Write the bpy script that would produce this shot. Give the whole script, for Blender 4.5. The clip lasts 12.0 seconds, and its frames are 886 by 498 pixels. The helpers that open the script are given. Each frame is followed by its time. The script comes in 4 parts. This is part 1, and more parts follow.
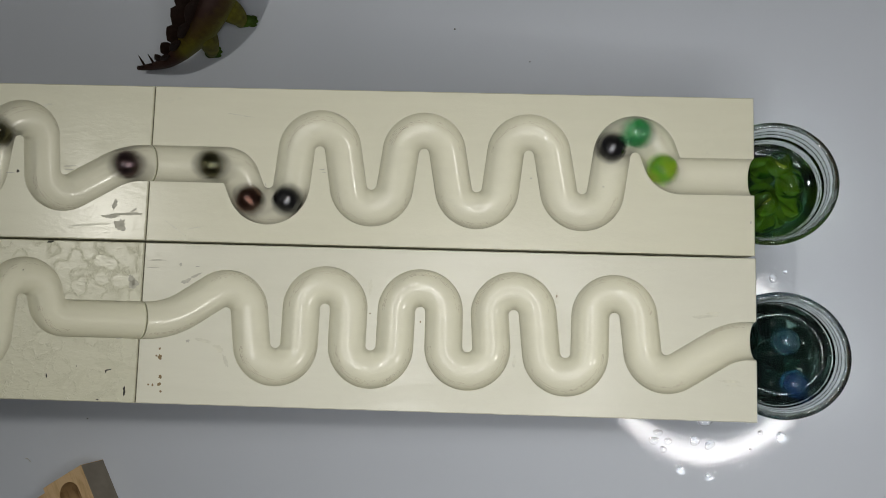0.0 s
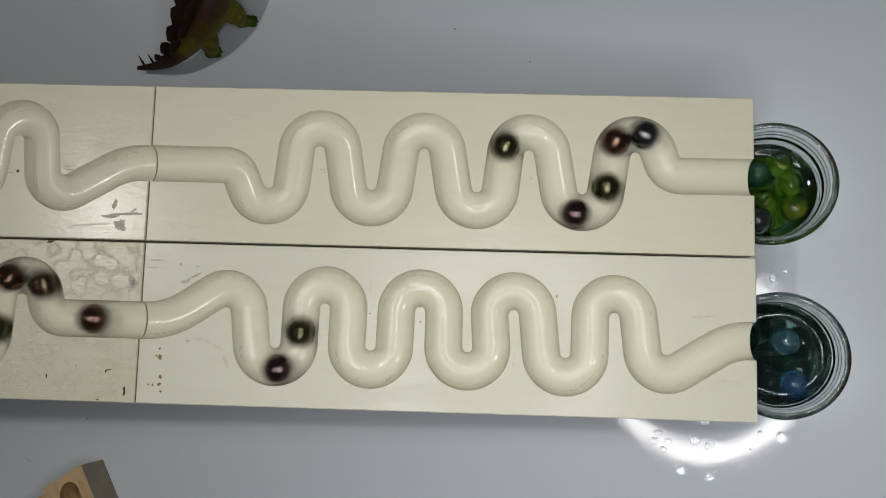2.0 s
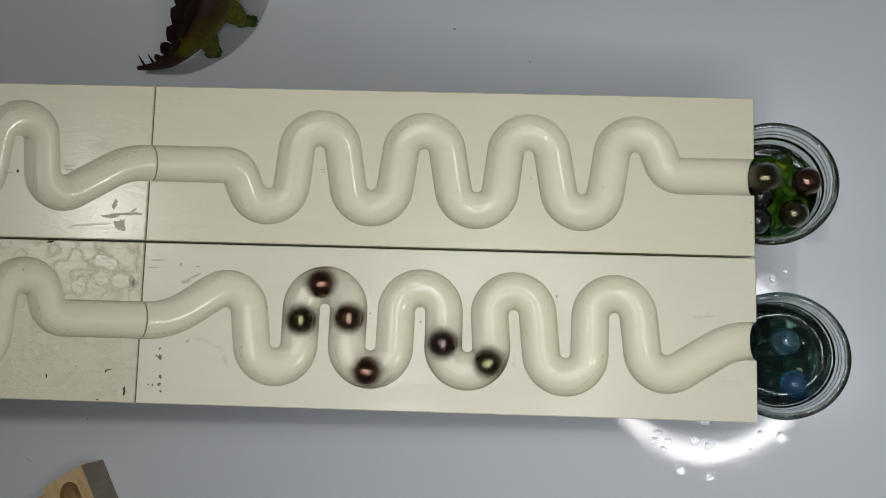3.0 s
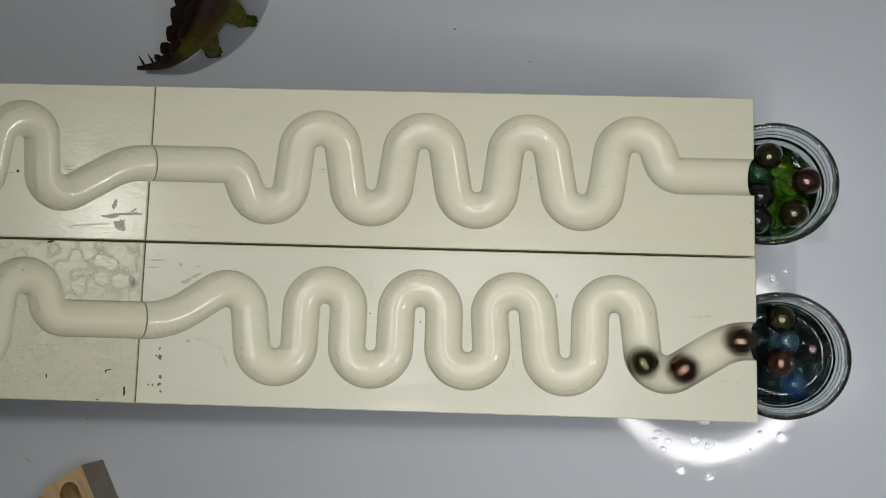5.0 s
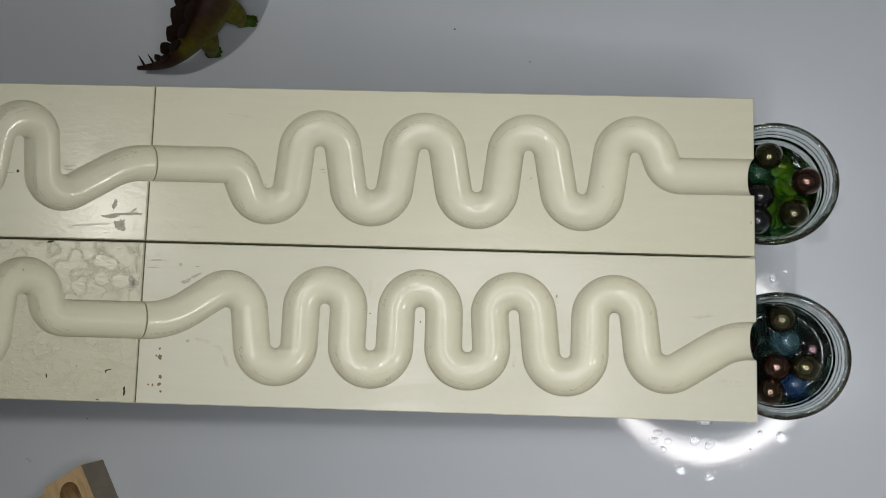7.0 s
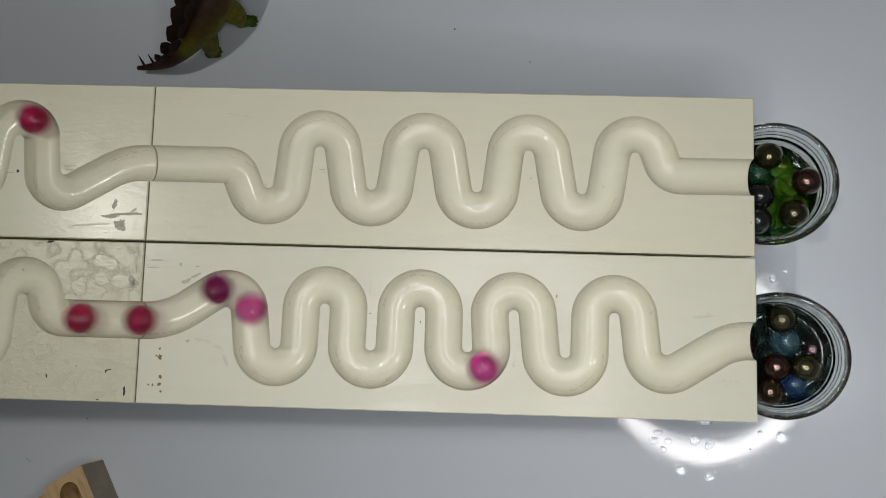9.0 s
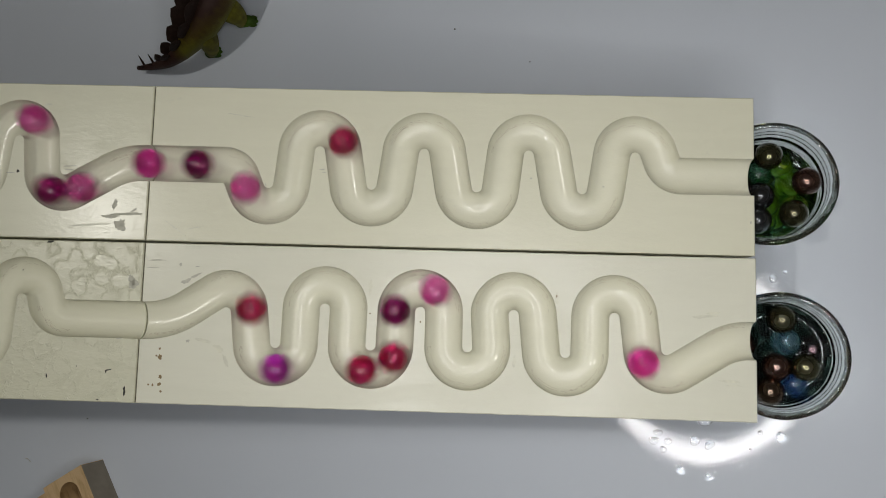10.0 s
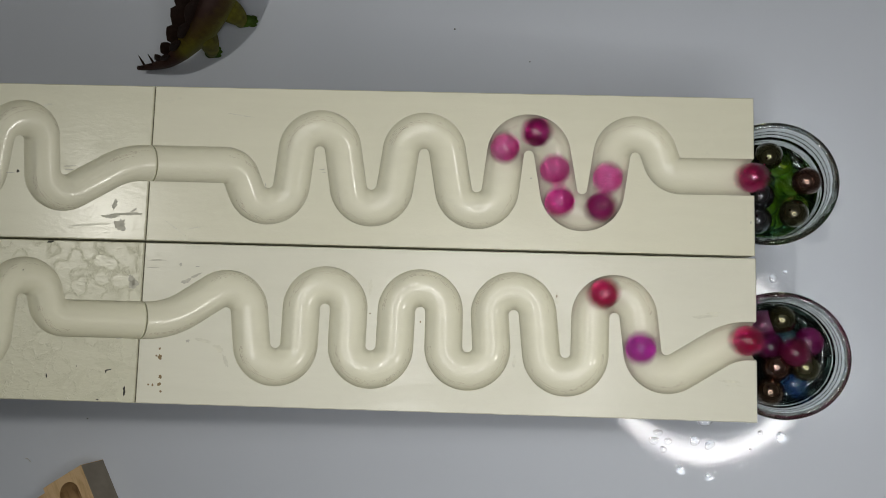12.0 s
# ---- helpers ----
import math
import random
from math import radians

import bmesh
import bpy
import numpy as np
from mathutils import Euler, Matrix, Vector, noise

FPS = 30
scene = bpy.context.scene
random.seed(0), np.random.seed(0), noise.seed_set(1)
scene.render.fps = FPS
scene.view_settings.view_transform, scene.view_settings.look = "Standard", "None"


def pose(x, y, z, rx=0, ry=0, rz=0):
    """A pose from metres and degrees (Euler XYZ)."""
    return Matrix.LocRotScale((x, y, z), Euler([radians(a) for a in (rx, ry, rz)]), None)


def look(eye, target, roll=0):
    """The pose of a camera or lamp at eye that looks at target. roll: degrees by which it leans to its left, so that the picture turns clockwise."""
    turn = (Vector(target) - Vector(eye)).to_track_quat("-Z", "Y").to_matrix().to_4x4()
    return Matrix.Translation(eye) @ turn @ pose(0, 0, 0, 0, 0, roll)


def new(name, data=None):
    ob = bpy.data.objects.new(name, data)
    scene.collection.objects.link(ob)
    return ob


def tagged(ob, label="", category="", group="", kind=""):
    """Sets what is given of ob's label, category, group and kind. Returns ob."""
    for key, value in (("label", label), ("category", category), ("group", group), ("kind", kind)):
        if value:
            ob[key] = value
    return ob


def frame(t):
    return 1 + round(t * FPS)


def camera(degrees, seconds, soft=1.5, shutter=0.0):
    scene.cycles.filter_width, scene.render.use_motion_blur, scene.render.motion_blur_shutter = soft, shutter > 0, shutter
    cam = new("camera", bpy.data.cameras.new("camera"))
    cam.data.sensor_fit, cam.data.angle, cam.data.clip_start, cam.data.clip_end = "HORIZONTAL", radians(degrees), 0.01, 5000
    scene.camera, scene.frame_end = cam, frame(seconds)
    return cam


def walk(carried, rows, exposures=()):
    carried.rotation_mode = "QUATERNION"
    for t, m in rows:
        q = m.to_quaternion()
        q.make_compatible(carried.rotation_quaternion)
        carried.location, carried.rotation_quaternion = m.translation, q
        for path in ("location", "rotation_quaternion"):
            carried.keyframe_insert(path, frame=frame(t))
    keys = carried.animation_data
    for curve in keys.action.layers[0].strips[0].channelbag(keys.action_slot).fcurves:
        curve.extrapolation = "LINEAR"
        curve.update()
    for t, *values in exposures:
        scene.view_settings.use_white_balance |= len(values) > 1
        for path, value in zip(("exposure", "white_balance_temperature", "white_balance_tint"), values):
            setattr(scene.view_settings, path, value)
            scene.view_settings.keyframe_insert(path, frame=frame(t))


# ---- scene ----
# Boards lean down to the right by SLOPE; lengths along the boards are in millimetres from their lower end.
SLOPE, BOARD_TOP = 15.0, 0.095
BOARD = pose(0, 0, BOARD_TOP, 0, SLOPE, 0)
EYE = BOARD @ pose(-0.1710, -0.0397, 0.4328, 5.289, 1.349, 1.625)

cam = camera(62, 12.0, soft=0.8, shutter=0.6)
walk(cam, [(0.0, EYE), (12.0, EYE)], exposures=[(0.0, 0.0), (12.0, 0.0)])

# ---------------------------------------------------------------- light
world = bpy.data.worlds.new("room_air")
scene.world = world
world.use_nodes = True
world.node_tree.nodes["Background"].inputs["Color"].default_value = (0.75, 0.82, 0.9, 1)
world.node_tree.nodes["Background"].inputs["Strength"].default_value = 0.03

lamp_data = bpy.data.lights.new("ceiling_spot", "AREA")
lamp_data.shape, lamp_data.size, lamp_data.energy = "DISK", 0.07, 5.3
lamp_data.color = (1.0, 0.97, 0.90)
ceiling_spot = new("ceiling_spot", lamp_data)
ceiling_spot.matrix_world = look((-0.69, 0.21, 1.84), (-0.25, 0.0, 0.0))
RING_POWER = 28.2


# ---------------------------------------------------------------- material helpers
def nodes_of(name):
    m = bpy.data.materials.new(name)
    m.use_nodes = True
    return m, m.node_tree, m.node_tree.nodes["Principled BSDF"]


def noise_at(tree, scale, detail=4.0, rough=0.55, stretch=(1, 1, 1), distortion=0.0, use="Object"):
    co = tree.nodes.new("ShaderNodeTexCoord")
    mp = tree.nodes.new("ShaderNodeMapping")
    mp.inputs["Scale"].default_value = stretch
    n = tree.nodes.new("ShaderNodeTexNoise")
    n.inputs["Scale"].default_value = scale
    n.inputs["Detail"].default_value = detail
    n.inputs["Roughness"].default_value = rough
    n.inputs["Distortion"].default_value = distortion
    tree.links.new(co.outputs[use], mp.inputs["Vector"])
    tree.links.new(mp.outputs["Vector"], n.inputs["Vector"])
    return n.outputs["Fac"]


def ramp(tree, fac, stops):
    r = tree.nodes.new("ShaderNodeValToRGB")
    while len(r.color_ramp.elements) < len(stops):
        r.color_ramp.elements.new(0.5)
    for e, (p, c) in zip(r.color_ramp.elements, stops):
        e.position, e.color = p, (*c, 1) if len(c) == 3 else c
    tree.links.new(fac, r.inputs["Fac"])
    return r.outputs["Color"]


def mixed(tree, fac, a, b):
    mx = tree.nodes.new("ShaderNodeMix")
    mx.data_type = "RGBA"
    for sock, v in ((mx.inputs[0], fac), (mx.inputs[6], a), (mx.inputs[7], b)):
        if isinstance(v, (tuple, float, int)):
            sock.default_value = (*v, 1) if isinstance(v, tuple) else v
        else:
            tree.links.new(v, sock)
    return mx.outputs[2]


def bump(tree, bsdf, height, strength, distance, before=None):
    b = tree.nodes.new("ShaderNodeBump")
    b.inputs["Strength"].default_value = strength
    b.inputs["Distance"].default_value = distance
    tree.links.new(height, b.inputs["Height"])
    if before is not None:
        tree.links.new(before, b.inputs["Normal"])
    tree.links.new(b.outputs["Normal"], bsdf.inputs["Normal"])
    return b.outputs["Normal"]


def plain(name, colour, rough=0.5, metal=0.0, spread=0.12, scale=60, spec=0.5):
    m, t, b = nodes_of(name)
    n = noise_at(t, scale)
    lo = tuple(c * (1 - spread) for c in colour)
    hi = tuple(min(1, c * (1 + spread)) for c in colour)
    t.links.new(ramp(t, n, [(0.3, lo), (0.7, hi)]), b.inputs["Base Color"])
    b.inputs["Roughness"].default_value = rough
    b.inputs["Metallic"].default_value = metal
    b.inputs["Specular IOR Level"].default_value = spec
    return m


def pine_wood(name, pale, dark):
    """Bare wood: long grain lines, a few darker blots."""
    m, t, b = nodes_of(name)
    grain = noise_at(t, 190, 5, 0.6, (1, 0.12, 0.5), 0.7)
    blots = noise_at(t, 45, 3, 0.5)
    c = ramp(t, grain, [(0.34, dark), (0.52, pale), (0.75, tuple(x * 0.93 for x in pale))])
    t.links.new(mixed(t, ramp(t, blots, [(0.56, (0, 0, 0)), (0.72, (0.6, 0.6, 0.6))]), c, dark), b.inputs["Base Color"])
    b.inputs["Roughness"].default_value = 0.6
    b.inputs["Specular IOR Level"].default_value = 0.3
    bump(t, b, grain, 0.25, 0.0004)
    return m


def board_paint(name, colour, blister=0.0, gloss=0.24, tooth=0.28, spec=0.25, coat=0.0, coat_rough=0.2):
    """Old cream gloss paint on wood: brushed grain, grey dirt in patches, fine scratches."""
    m, t, b = nodes_of(name)
    big = noise_at(t, 14, 5, 0.6)
    grain = noise_at(t, 130, 4, 0.6, (0.12, 1, 1))
    dirt = noise_at(t, 42, 6, 0.7, (0.6, 1.2, 1), 0.8)
    c = mixed(t, big, tuple(x * 0.95 for x in colour), colour)
    g = ramp(t, grain, [(0.35, (0.97, 0.97, 0.965)), (0.65, (1, 1, 1))])
    mul = t.nodes.new("ShaderNodeMix")
    mul.data_type, mul.blend_type = "RGBA", "MULTIPLY"
    mul.inputs[0].default_value = 1.0
    t.links.new(c, mul.inputs[6])
    t.links.new(g, mul.inputs[7])
    d = ramp(t, dirt, [(0.66, (0, 0, 0)), (0.78, (0.35, 0.35, 0.35))])
    worn = ramp(t, noise_at(t, 26, 9, 0.68, (0.7, 1.1, 1), 1.2), [(0.555, (0, 0, 0)), (0.575, (1, 1, 1))])
    touched = mixed(t, worn, mul.outputs[2], tuple(x * 0.955 for x in colour))
    t.links.new(mixed(t, d, touched, (0.50, 0.49, 0.42)), b.inputs["Base Color"])
    if coat:
        t.links.new(ramp(t, worn, [(0.0, (coat, coat, coat)), (1.0, (coat * 0.25, coat * 0.25, coat * 0.25))]), b.inputs["Coat Weight"])
    t.links.new(ramp(t, dirt, [(0.3, (gloss, gloss, gloss)), (0.75, (gloss + 0.16, gloss + 0.16, gloss + 0.16))]), b.inputs["Roughness"])
    b.inputs["Specular IOR Level"].default_value = spec
    b.inputs["Coat Weight"].default_value = coat
    b.inputs["Coat Roughness"].default_value = coat_rough
    first = bump(t, b, noise_at(t, 420, 4, 0.6, (0.5, 1, 1)), tooth, 0.0004)
    if blister:
        co = t.nodes.new("ShaderNodeTexCoord")
        v = t.nodes.new("ShaderNodeTexVoronoi")
        v.feature = "SMOOTH_F1"
        v.inputs["Scale"].default_value = 112
        v.inputs["Randomness"].default_value = 0.75
        t.links.new(co.outputs["Object"], v.inputs["Vector"])
        ring = ramp(t, v.outputs["Distance"], [(0.34, (0, 0, 0)), (0.42, (1, 1, 1)), (0.50, (0, 0, 0))])
        wob = ramp(t, noise_at(t, 230, 6, 0.7, distortion=1.8), [(0.42, (0, 0, 0)), (0.62, (1, 1, 1))])
        mm = t.nodes.new("ShaderNodeMath")
        mm.operation = "MULTIPLY"
        t.links.new(ring, mm.inputs[0])
        t.links.new(wob, mm.inputs[1])
        first = bump(t, b, mm.outputs[0], blister, 0.00028, first)
    t.links.new(first, b.inputs["Coat Normal"])
    return m


def table_top_material():
    """White laminate with a fine orange-peel gloss."""
    m, t, b = nodes_of("white_laminate")
    n = noise_at(t, 3.0, 3)
    t.links.new(ramp(t, n, [(0.3, (0.60, 0.64, 0.70)), (0.7, (0.635, 0.675, 0.735))]), b.inputs["Base Color"])
    b.inputs["Roughness"].default_value = 0.02
    b.inputs["Specular IOR Level"].default_value = 0.36
    first = bump(t, b, noise_at(t, 900, 1, 0.5), 0.5, 0.00001)
    bump(t, b, noise_at(t, 560, 0.5, 0.5, (1, 1.4, 1), 0.8), 1.0, 0.000019, first)
    return m


def pearl(name, colour, tint):
    """Lustre glass with a metallic skin."""
    m, t, b = nodes_of(name)
    n = noise_at(t, 90, 3, 0.6, distortion=1.2)
    t.links.new(ramp(t, n, [(0.3, colour), (0.72, tint)]), b.inputs["Base Color"])
    b.inputs["Metallic"].default_value = 0.92
    b.inputs["Roughness"].default_value = 0.07
    b.inputs["Coat Weight"].default_value = 0.8
    b.inputs["Coat Roughness"].default_value = 0.03
    return m


def candy(name, colour, swirl):
    """Milky coloured glass with a paler swirl."""
    m, t, b = nodes_of(name)
    n = noise_at(t, 58, 1, 0.4, (1, 1, 0.3), 1.5)
    t.links.new(ramp(t, n, [(0.44, colour), (0.56, swirl)]), b.inputs["Base Color"])
    b.inputs["Roughness"].default_value = 0.14
    b.inputs["Transmission Weight"].default_value = 0.86
    b.inputs["Subsurface Weight"].default_value = 0.35
    b.inputs["Subsurface Radius"].default_value = (0.006, 0.002, 0.004)
    b.inputs["Subsurface Scale"].default_value = 0.6
    b.inputs["Coat Weight"].default_value = 0.2
    b.inputs["Coat Roughness"].default_value = 0.02
    b.inputs["Specular IOR Level"].default_value = 0.35
    return m


def glass(name, colour, ior=1.5, rough=0.0):
    m, t, b = nodes_of(name)
    b.inputs["Base Color"].default_value = (*colour, 1)
    b.inputs["Transmission Weight"].default_value = 1.0
    b.inputs["Roughness"].default_value = rough
    b.inputs["IOR"].default_value = ior
    return m


def water_material(name, colour):
    """Still rippling from the marbles that fell in."""
    m, t, b = nodes_of(name)
    b.inputs["Base Color"].default_value = (*colour, 1)
    b.inputs["Transmission Weight"].default_value = 1.0
    b.inputs["Roughness"].default_value = 0.0
    b.inputs["IOR"].default_value = 1.33
    bump(t, b, noise_at(t, 60, 1.0, 0.3, distortion=0.5), 0.5, 0.0007)
    return m


def toy_skin():
    """Moulded toy paint: brown sprayed over a green body from above."""
    m, t, b = nodes_of("sprayed_toy_plastic")
    co = t.nodes.new("ShaderNodeTexCoord")
    sep = t.nodes.new("ShaderNodeSeparateXYZ")
    t.links.new(co.outputs["Object"], sep.inputs[0])
    n = noise_at(t, 160, 5, 0.7)
    add = t.nodes.new("ShaderNodeMath")
    add.operation = "MULTIPLY_ADD"
    t.links.new(n, add.inputs[0])
    add.inputs[1].default_value = 0.016
    t.links.new(sep.outputs["Z"], add.inputs[2])
    spray = t.nodes.new("ShaderNodeMapRange")
    spray.inputs["From Min"].default_value = 0.041
    spray.inputs["From Max"].default_value = 0.058
    t.links.new(add.outputs[0], spray.inputs["Value"])
    along = t.nodes.new("ShaderNodeMapRange")
    along.inputs["From Min"].default_value = -0.446
    along.inputs["From Max"].default_value = -0.458
    t.links.new(sep.outputs["X"], along.inputs["Value"])
    top = t.nodes.new("ShaderNodeMath")
    top.operation = "MAXIMUM"
    t.links.new(spray.outputs[0], top.inputs[0])
    t.links.new(along.outputs[0], top.inputs[1])
    t.links.new(ramp(t, top.outputs[0], [(0.0, (0.10, 0.095, 0.008)), (0.4, (0.060, 0.040, 0.007)), (1.0, (0.030, 0.013, 0.009))]), b.inputs["Base Color"])
    b.inputs["Roughness"].default_value = 0.55
    b.inputs["Specular IOR Level"].default_value = 0.2
    bump(t, b, noise_at(t, 700, 4, 0.7), 0.5, 0.0006)
    return m


DINO_SKIN = toy_skin()
DINO_GREEN = plain("green_toy_plastic", (0.042, 0.086, 0.005), 0.55, scale=120, spread=0.6, spec=0.2)
DINO_LEG = plain("mustard_green_toy_plastic", (0.105, 0.098, 0.008), 0.55, scale=160, spread=0.45, spec=0.2)
DINO_PLATE = plain("dark_brown_toy_plastic", (0.018, 0.009, 0.006), 0.6, scale=250, spread=0.3, spec=0.2)
WOOD_GREY = plain("grey_side_wood", (0.27, 0.235, 0.18), 0.7, scale=80)
RUB = plain("rubbed_dirt", (0.50, 0.45, 0.34), 0.6, scale=400, spread=0.3)
CREAM = board_paint("cream_gloss_paint", (0.72, 0.705, 0.545), gloss=0.46, tooth=0.25, spec=0.5, coat=0.30, coat_rough=0.22)
CREAM_PALE = board_paint("pale_cream_gloss_paint", (0.722, 0.712, 0.58), gloss=0.46, tooth=0.25, spec=0.5, coat=0.36, coat_rough=0.22)
CREAM_GROOVE = board_paint("cream_groove_paint", (0.715, 0.70, 0.555), gloss=0.40, tooth=0.24, spec=0.5, coat=0.42, coat_rough=0.15)
CREAM_BLISTERED = board_paint("blistered_cream_paint", (0.64, 0.63, 0.475), 0.60, gloss=0.22, tooth=0.5, spec=0.42)
CREAM_SCUFFED = board_paint("scuffed_cream_paint", (0.70, 0.69, 0.53), gloss=0.44, tooth=0.23, spec=0.5, coat=0.38, coat_rough=0.19)
DULL_GROOVE = board_paint("dull_cream_groove_paint", (0.69, 0.675, 0.525), gloss=0.46, tooth=0.24, spec=0.45, coat=0.10, coat_rough=0.25)
LAMINATE = table_top_material()
WALL_PAINT = plain("wall_paint", (0.80, 0.82, 0.83), 0.8, spread=0.05, scale=4)
FLOOR_WOOD = plain("floor_wood", (0.40, 0.34, 0.27), 0.5)
PINE = pine_wood("bare_pine", (0.64, 0.455, 0.25), (0.50, 0.335, 0.165))
# pine darkened by colour for the shade inside the block's hole
PINE_BORE_SHADE = pine_wood("shaded_bore_pine", (0.42, 0.27, 0.125), (0.26, 0.155, 0.065))
GLASS = glass("jar_glass", (0.88, 0.93, 0.905))
bump(GLASS.node_tree, GLASS.node_tree.nodes["Principled BSDF"], noise_at(GLASS.node_tree, 75, 3, 0.6, (1, 1, 2.2), 1.0), 0.25, 0.0012)
WATER_GREEN = water_material("green_water", (0.062, 0.155, 0.078))
WATER_TEAL = water_material("teal_water", (0.19, 0.29, 0.25))
DROP = glass("clear_water", (0.97, 0.98, 0.99), 1.33)
GREEN_GLASS = glass("green_marble_glass", (0.40, 0.70, 0.42), 1.5)
LIME = plain("lime_core", (0.27, 0.29, 0.022), 0.4, spread=0.25, scale=120)
DULL_GREY = plain("grey_wear", (0.48, 0.47, 0.38), 0.6, scale=300)
SMUDGE_SHEEN = plain("faint_smudge_and_sheen_edge", (0.63, 0.62, 0.49), 0.4, scale=200)
JOINT_DARK = plain("dark_joint_fill", (0.10, 0.085, 0.05), 0.8, scale=200, spread=0.4)
DIRT_BLACK = plain("black_chip", (0.04, 0.04, 0.03), 0.7, scale=300)
DIRT_BROWN = plain("brown_chip", (0.23, 0.165, 0.075), 0.7, scale=300)

RING_GLOW, ring_tree, ring_bsdf = nodes_of("ring_lamp_diffuser")
ring_bsdf.inputs["Base Color"].default_value = (0.9, 0.9, 0.9, 1)
ring_bsdf.inputs["Emission Color"].default_value = (1.0, 0.99, 0.985, 1)
ring_bsdf.inputs["Emission Strength"].default_value = RING_POWER


# ---------------------------------------------------------------- mesh helpers
def mesh_object(name, bm, material, smooth=True):
    me = bpy.data.meshes.new(name)
    bmesh.ops.recalc_face_normals(bm, faces=bm.faces)
    for f in bm.faces:
        f.smooth = smooth
    bm.to_mesh(me)
    bm.free()
    me.materials.append(material)
    return new(name, me)


def part(name, bm, material, parent, label="", smooth=True):
    ob = mesh_object(name, bm, material, smooth)
    ob.parent = parent
    if label:
        ob["label"] = label
    return ob


def box(size, at=(0, 0, 0), bevel=0.0, bm=None):
    bm = bm or bmesh.new()
    made = bmesh.ops.create_cube(bm, size=1, matrix=Matrix.Translation(at) @ Matrix.Diagonal((*size, 1)))
    if bevel:
        edges = {e for v in made["verts"] for e in v.link_edges}
        bmesh.ops.bevel(bm, geom=list(edges), offset=bevel, segments=2, affect="EDGES", profile=0.6)
    return bm


def lathe(profile, steps=72):
    """A closed profile of (radius, height) turned about z."""
    bm = bmesh.new()
    rings = []
    for r, z in profile:
        if r < 1e-6:
            rings.append([bm.verts.new((0, 0, z))])
        else:
            rings.append([bm.verts.new((r * math.cos(a), r * math.sin(a), z)) for a in np.linspace(0, 2 * math.pi, steps, endpoint=False)])
    for a, b in zip(rings[:-1], rings[1:]):
        for i in range(steps):
            j = (i + 1) % steps
            if len(a) == 1 and len(b) > 1:
                bm.faces.new((a[0], b[i], b[j]))
            elif len(b) == 1 and len(a) > 1:
                bm.faces.new((a[i], a[j], b[0]))
            elif len(a) > 1:
                bm.faces.new((a[i], a[j], b[j], b[i]))
    return bm


def tube(points, radii, squash=1.0, steps=18):
    """A lofted body along points, with round ends; squash: its width over its height."""
    bm = bmesh.new()
    pts = [Vector(p) for p in points]
    rings = []
    for i, (p, r) in enumerate(zip(pts, radii)):
        d = (pts[min(i + 1, len(pts) - 1)] - pts[max(i - 1, 0)]).normalized()
        side = d.cross(Vector((0, 0, 1)))
        side = side.normalized() if side.length > 1e-3 else Vector((1, 0, 0))
        up = side.cross(d)
        rings.append([bm.verts.new(p + side * (r * squash * math.cos(a)) + up * (r * math.sin(a))) for a in np.linspace(0, 2 * math.pi, steps, endpoint=False)])
    for a, b in zip(rings[:-1], rings[1:]):
        for i in range(steps):
            j = (i + 1) % steps
            bm.faces.new((a[i], a[j], b[j], b[i]))
    bm.faces.new(rings[0])
    bm.faces.new(rings[-1])
    return bm


# ---------------------------------------------------------------- the marble tracks
def route(elements, step=radians(5)):
    """The line of a groove through points (radius 0) and round circles (left turn: radius above 0), joined by straight tangents."""
    headings = []
    for a, b in zip(elements[:-1], elements[1:]):
        cx, cy, k = b[0] - a[0], b[1] - a[1], b[2] - a[2]
        headings.append(math.atan2(cy, cx) - math.atan2(k, math.sqrt(max(cx * cx + cy * cy - k * k, 0))))
    line = []
    for i, (x, y, r) in enumerate(elements):
        if r == 0:
            line.append((x, y))
            continue
        turn = headings[i] - headings[i - 1]
        turn = turn % (2 * math.pi) if r > 0 else -((-turn) % (2 * math.pi))
        if abs(turn) > 5.8:
            turn = 0
        count = max(2, int(abs(turn) / step) + 1)
        for j in range(count + 1):
            a = headings[i - 1] + turn * j / count
            line.append((x + r * math.sin(a), y - r * math.cos(a)))
    kept = [line[0]]
    for p in line[1:]:
        if math.dist(p, kept[-1]) > 0.05:
            kept.append(p)
    return np.array(kept)


def bend(kind, u, v, r=14):
    """A bend of the groove whose line has its top or its foot at (u, v)."""
    return (u, v - r, -r) if kind == "top" else (u, v + r, r)


UPPER_LEFT = [(-760, 47, 0), (-564, 59.5, -14), (-533, 42, 14), (-502, 59.6, -14), (-471.5, 42, 14), (-441.2, 59.7, -14), (-411.6, 42.2, 14),
              (-364, 7.4, -40), (-360, 47.4, 0)]
UPPER_RIGHT = [(-360, 47.4, 0), (-315, 35.9, -11.5), bend("foot", -287.87, 23.04), bend("top", -257.8, 71.13), bend("foot", -226.03, 23.39),
               bend("top", -195.21, 71.0), bend("foot", -163.27, 23.4), bend("top", -132.76, 71.33), bend("foot", -101.0, 23.8),
               bend("top", -69.75, 71.54), (-43.2, 58.6, 11.5), (0, 47.3, 0)]
LOWER_LEFT = [(-760, -46, 0), (-548, -36.5, -14), (-519, -57.5, 14), (-490, -36.2, -14), (-461, -57.5, 14), (-431.7, -36, -14),
              (-405.6, -35.2, 11.5), (-360, -46.7, 0)]
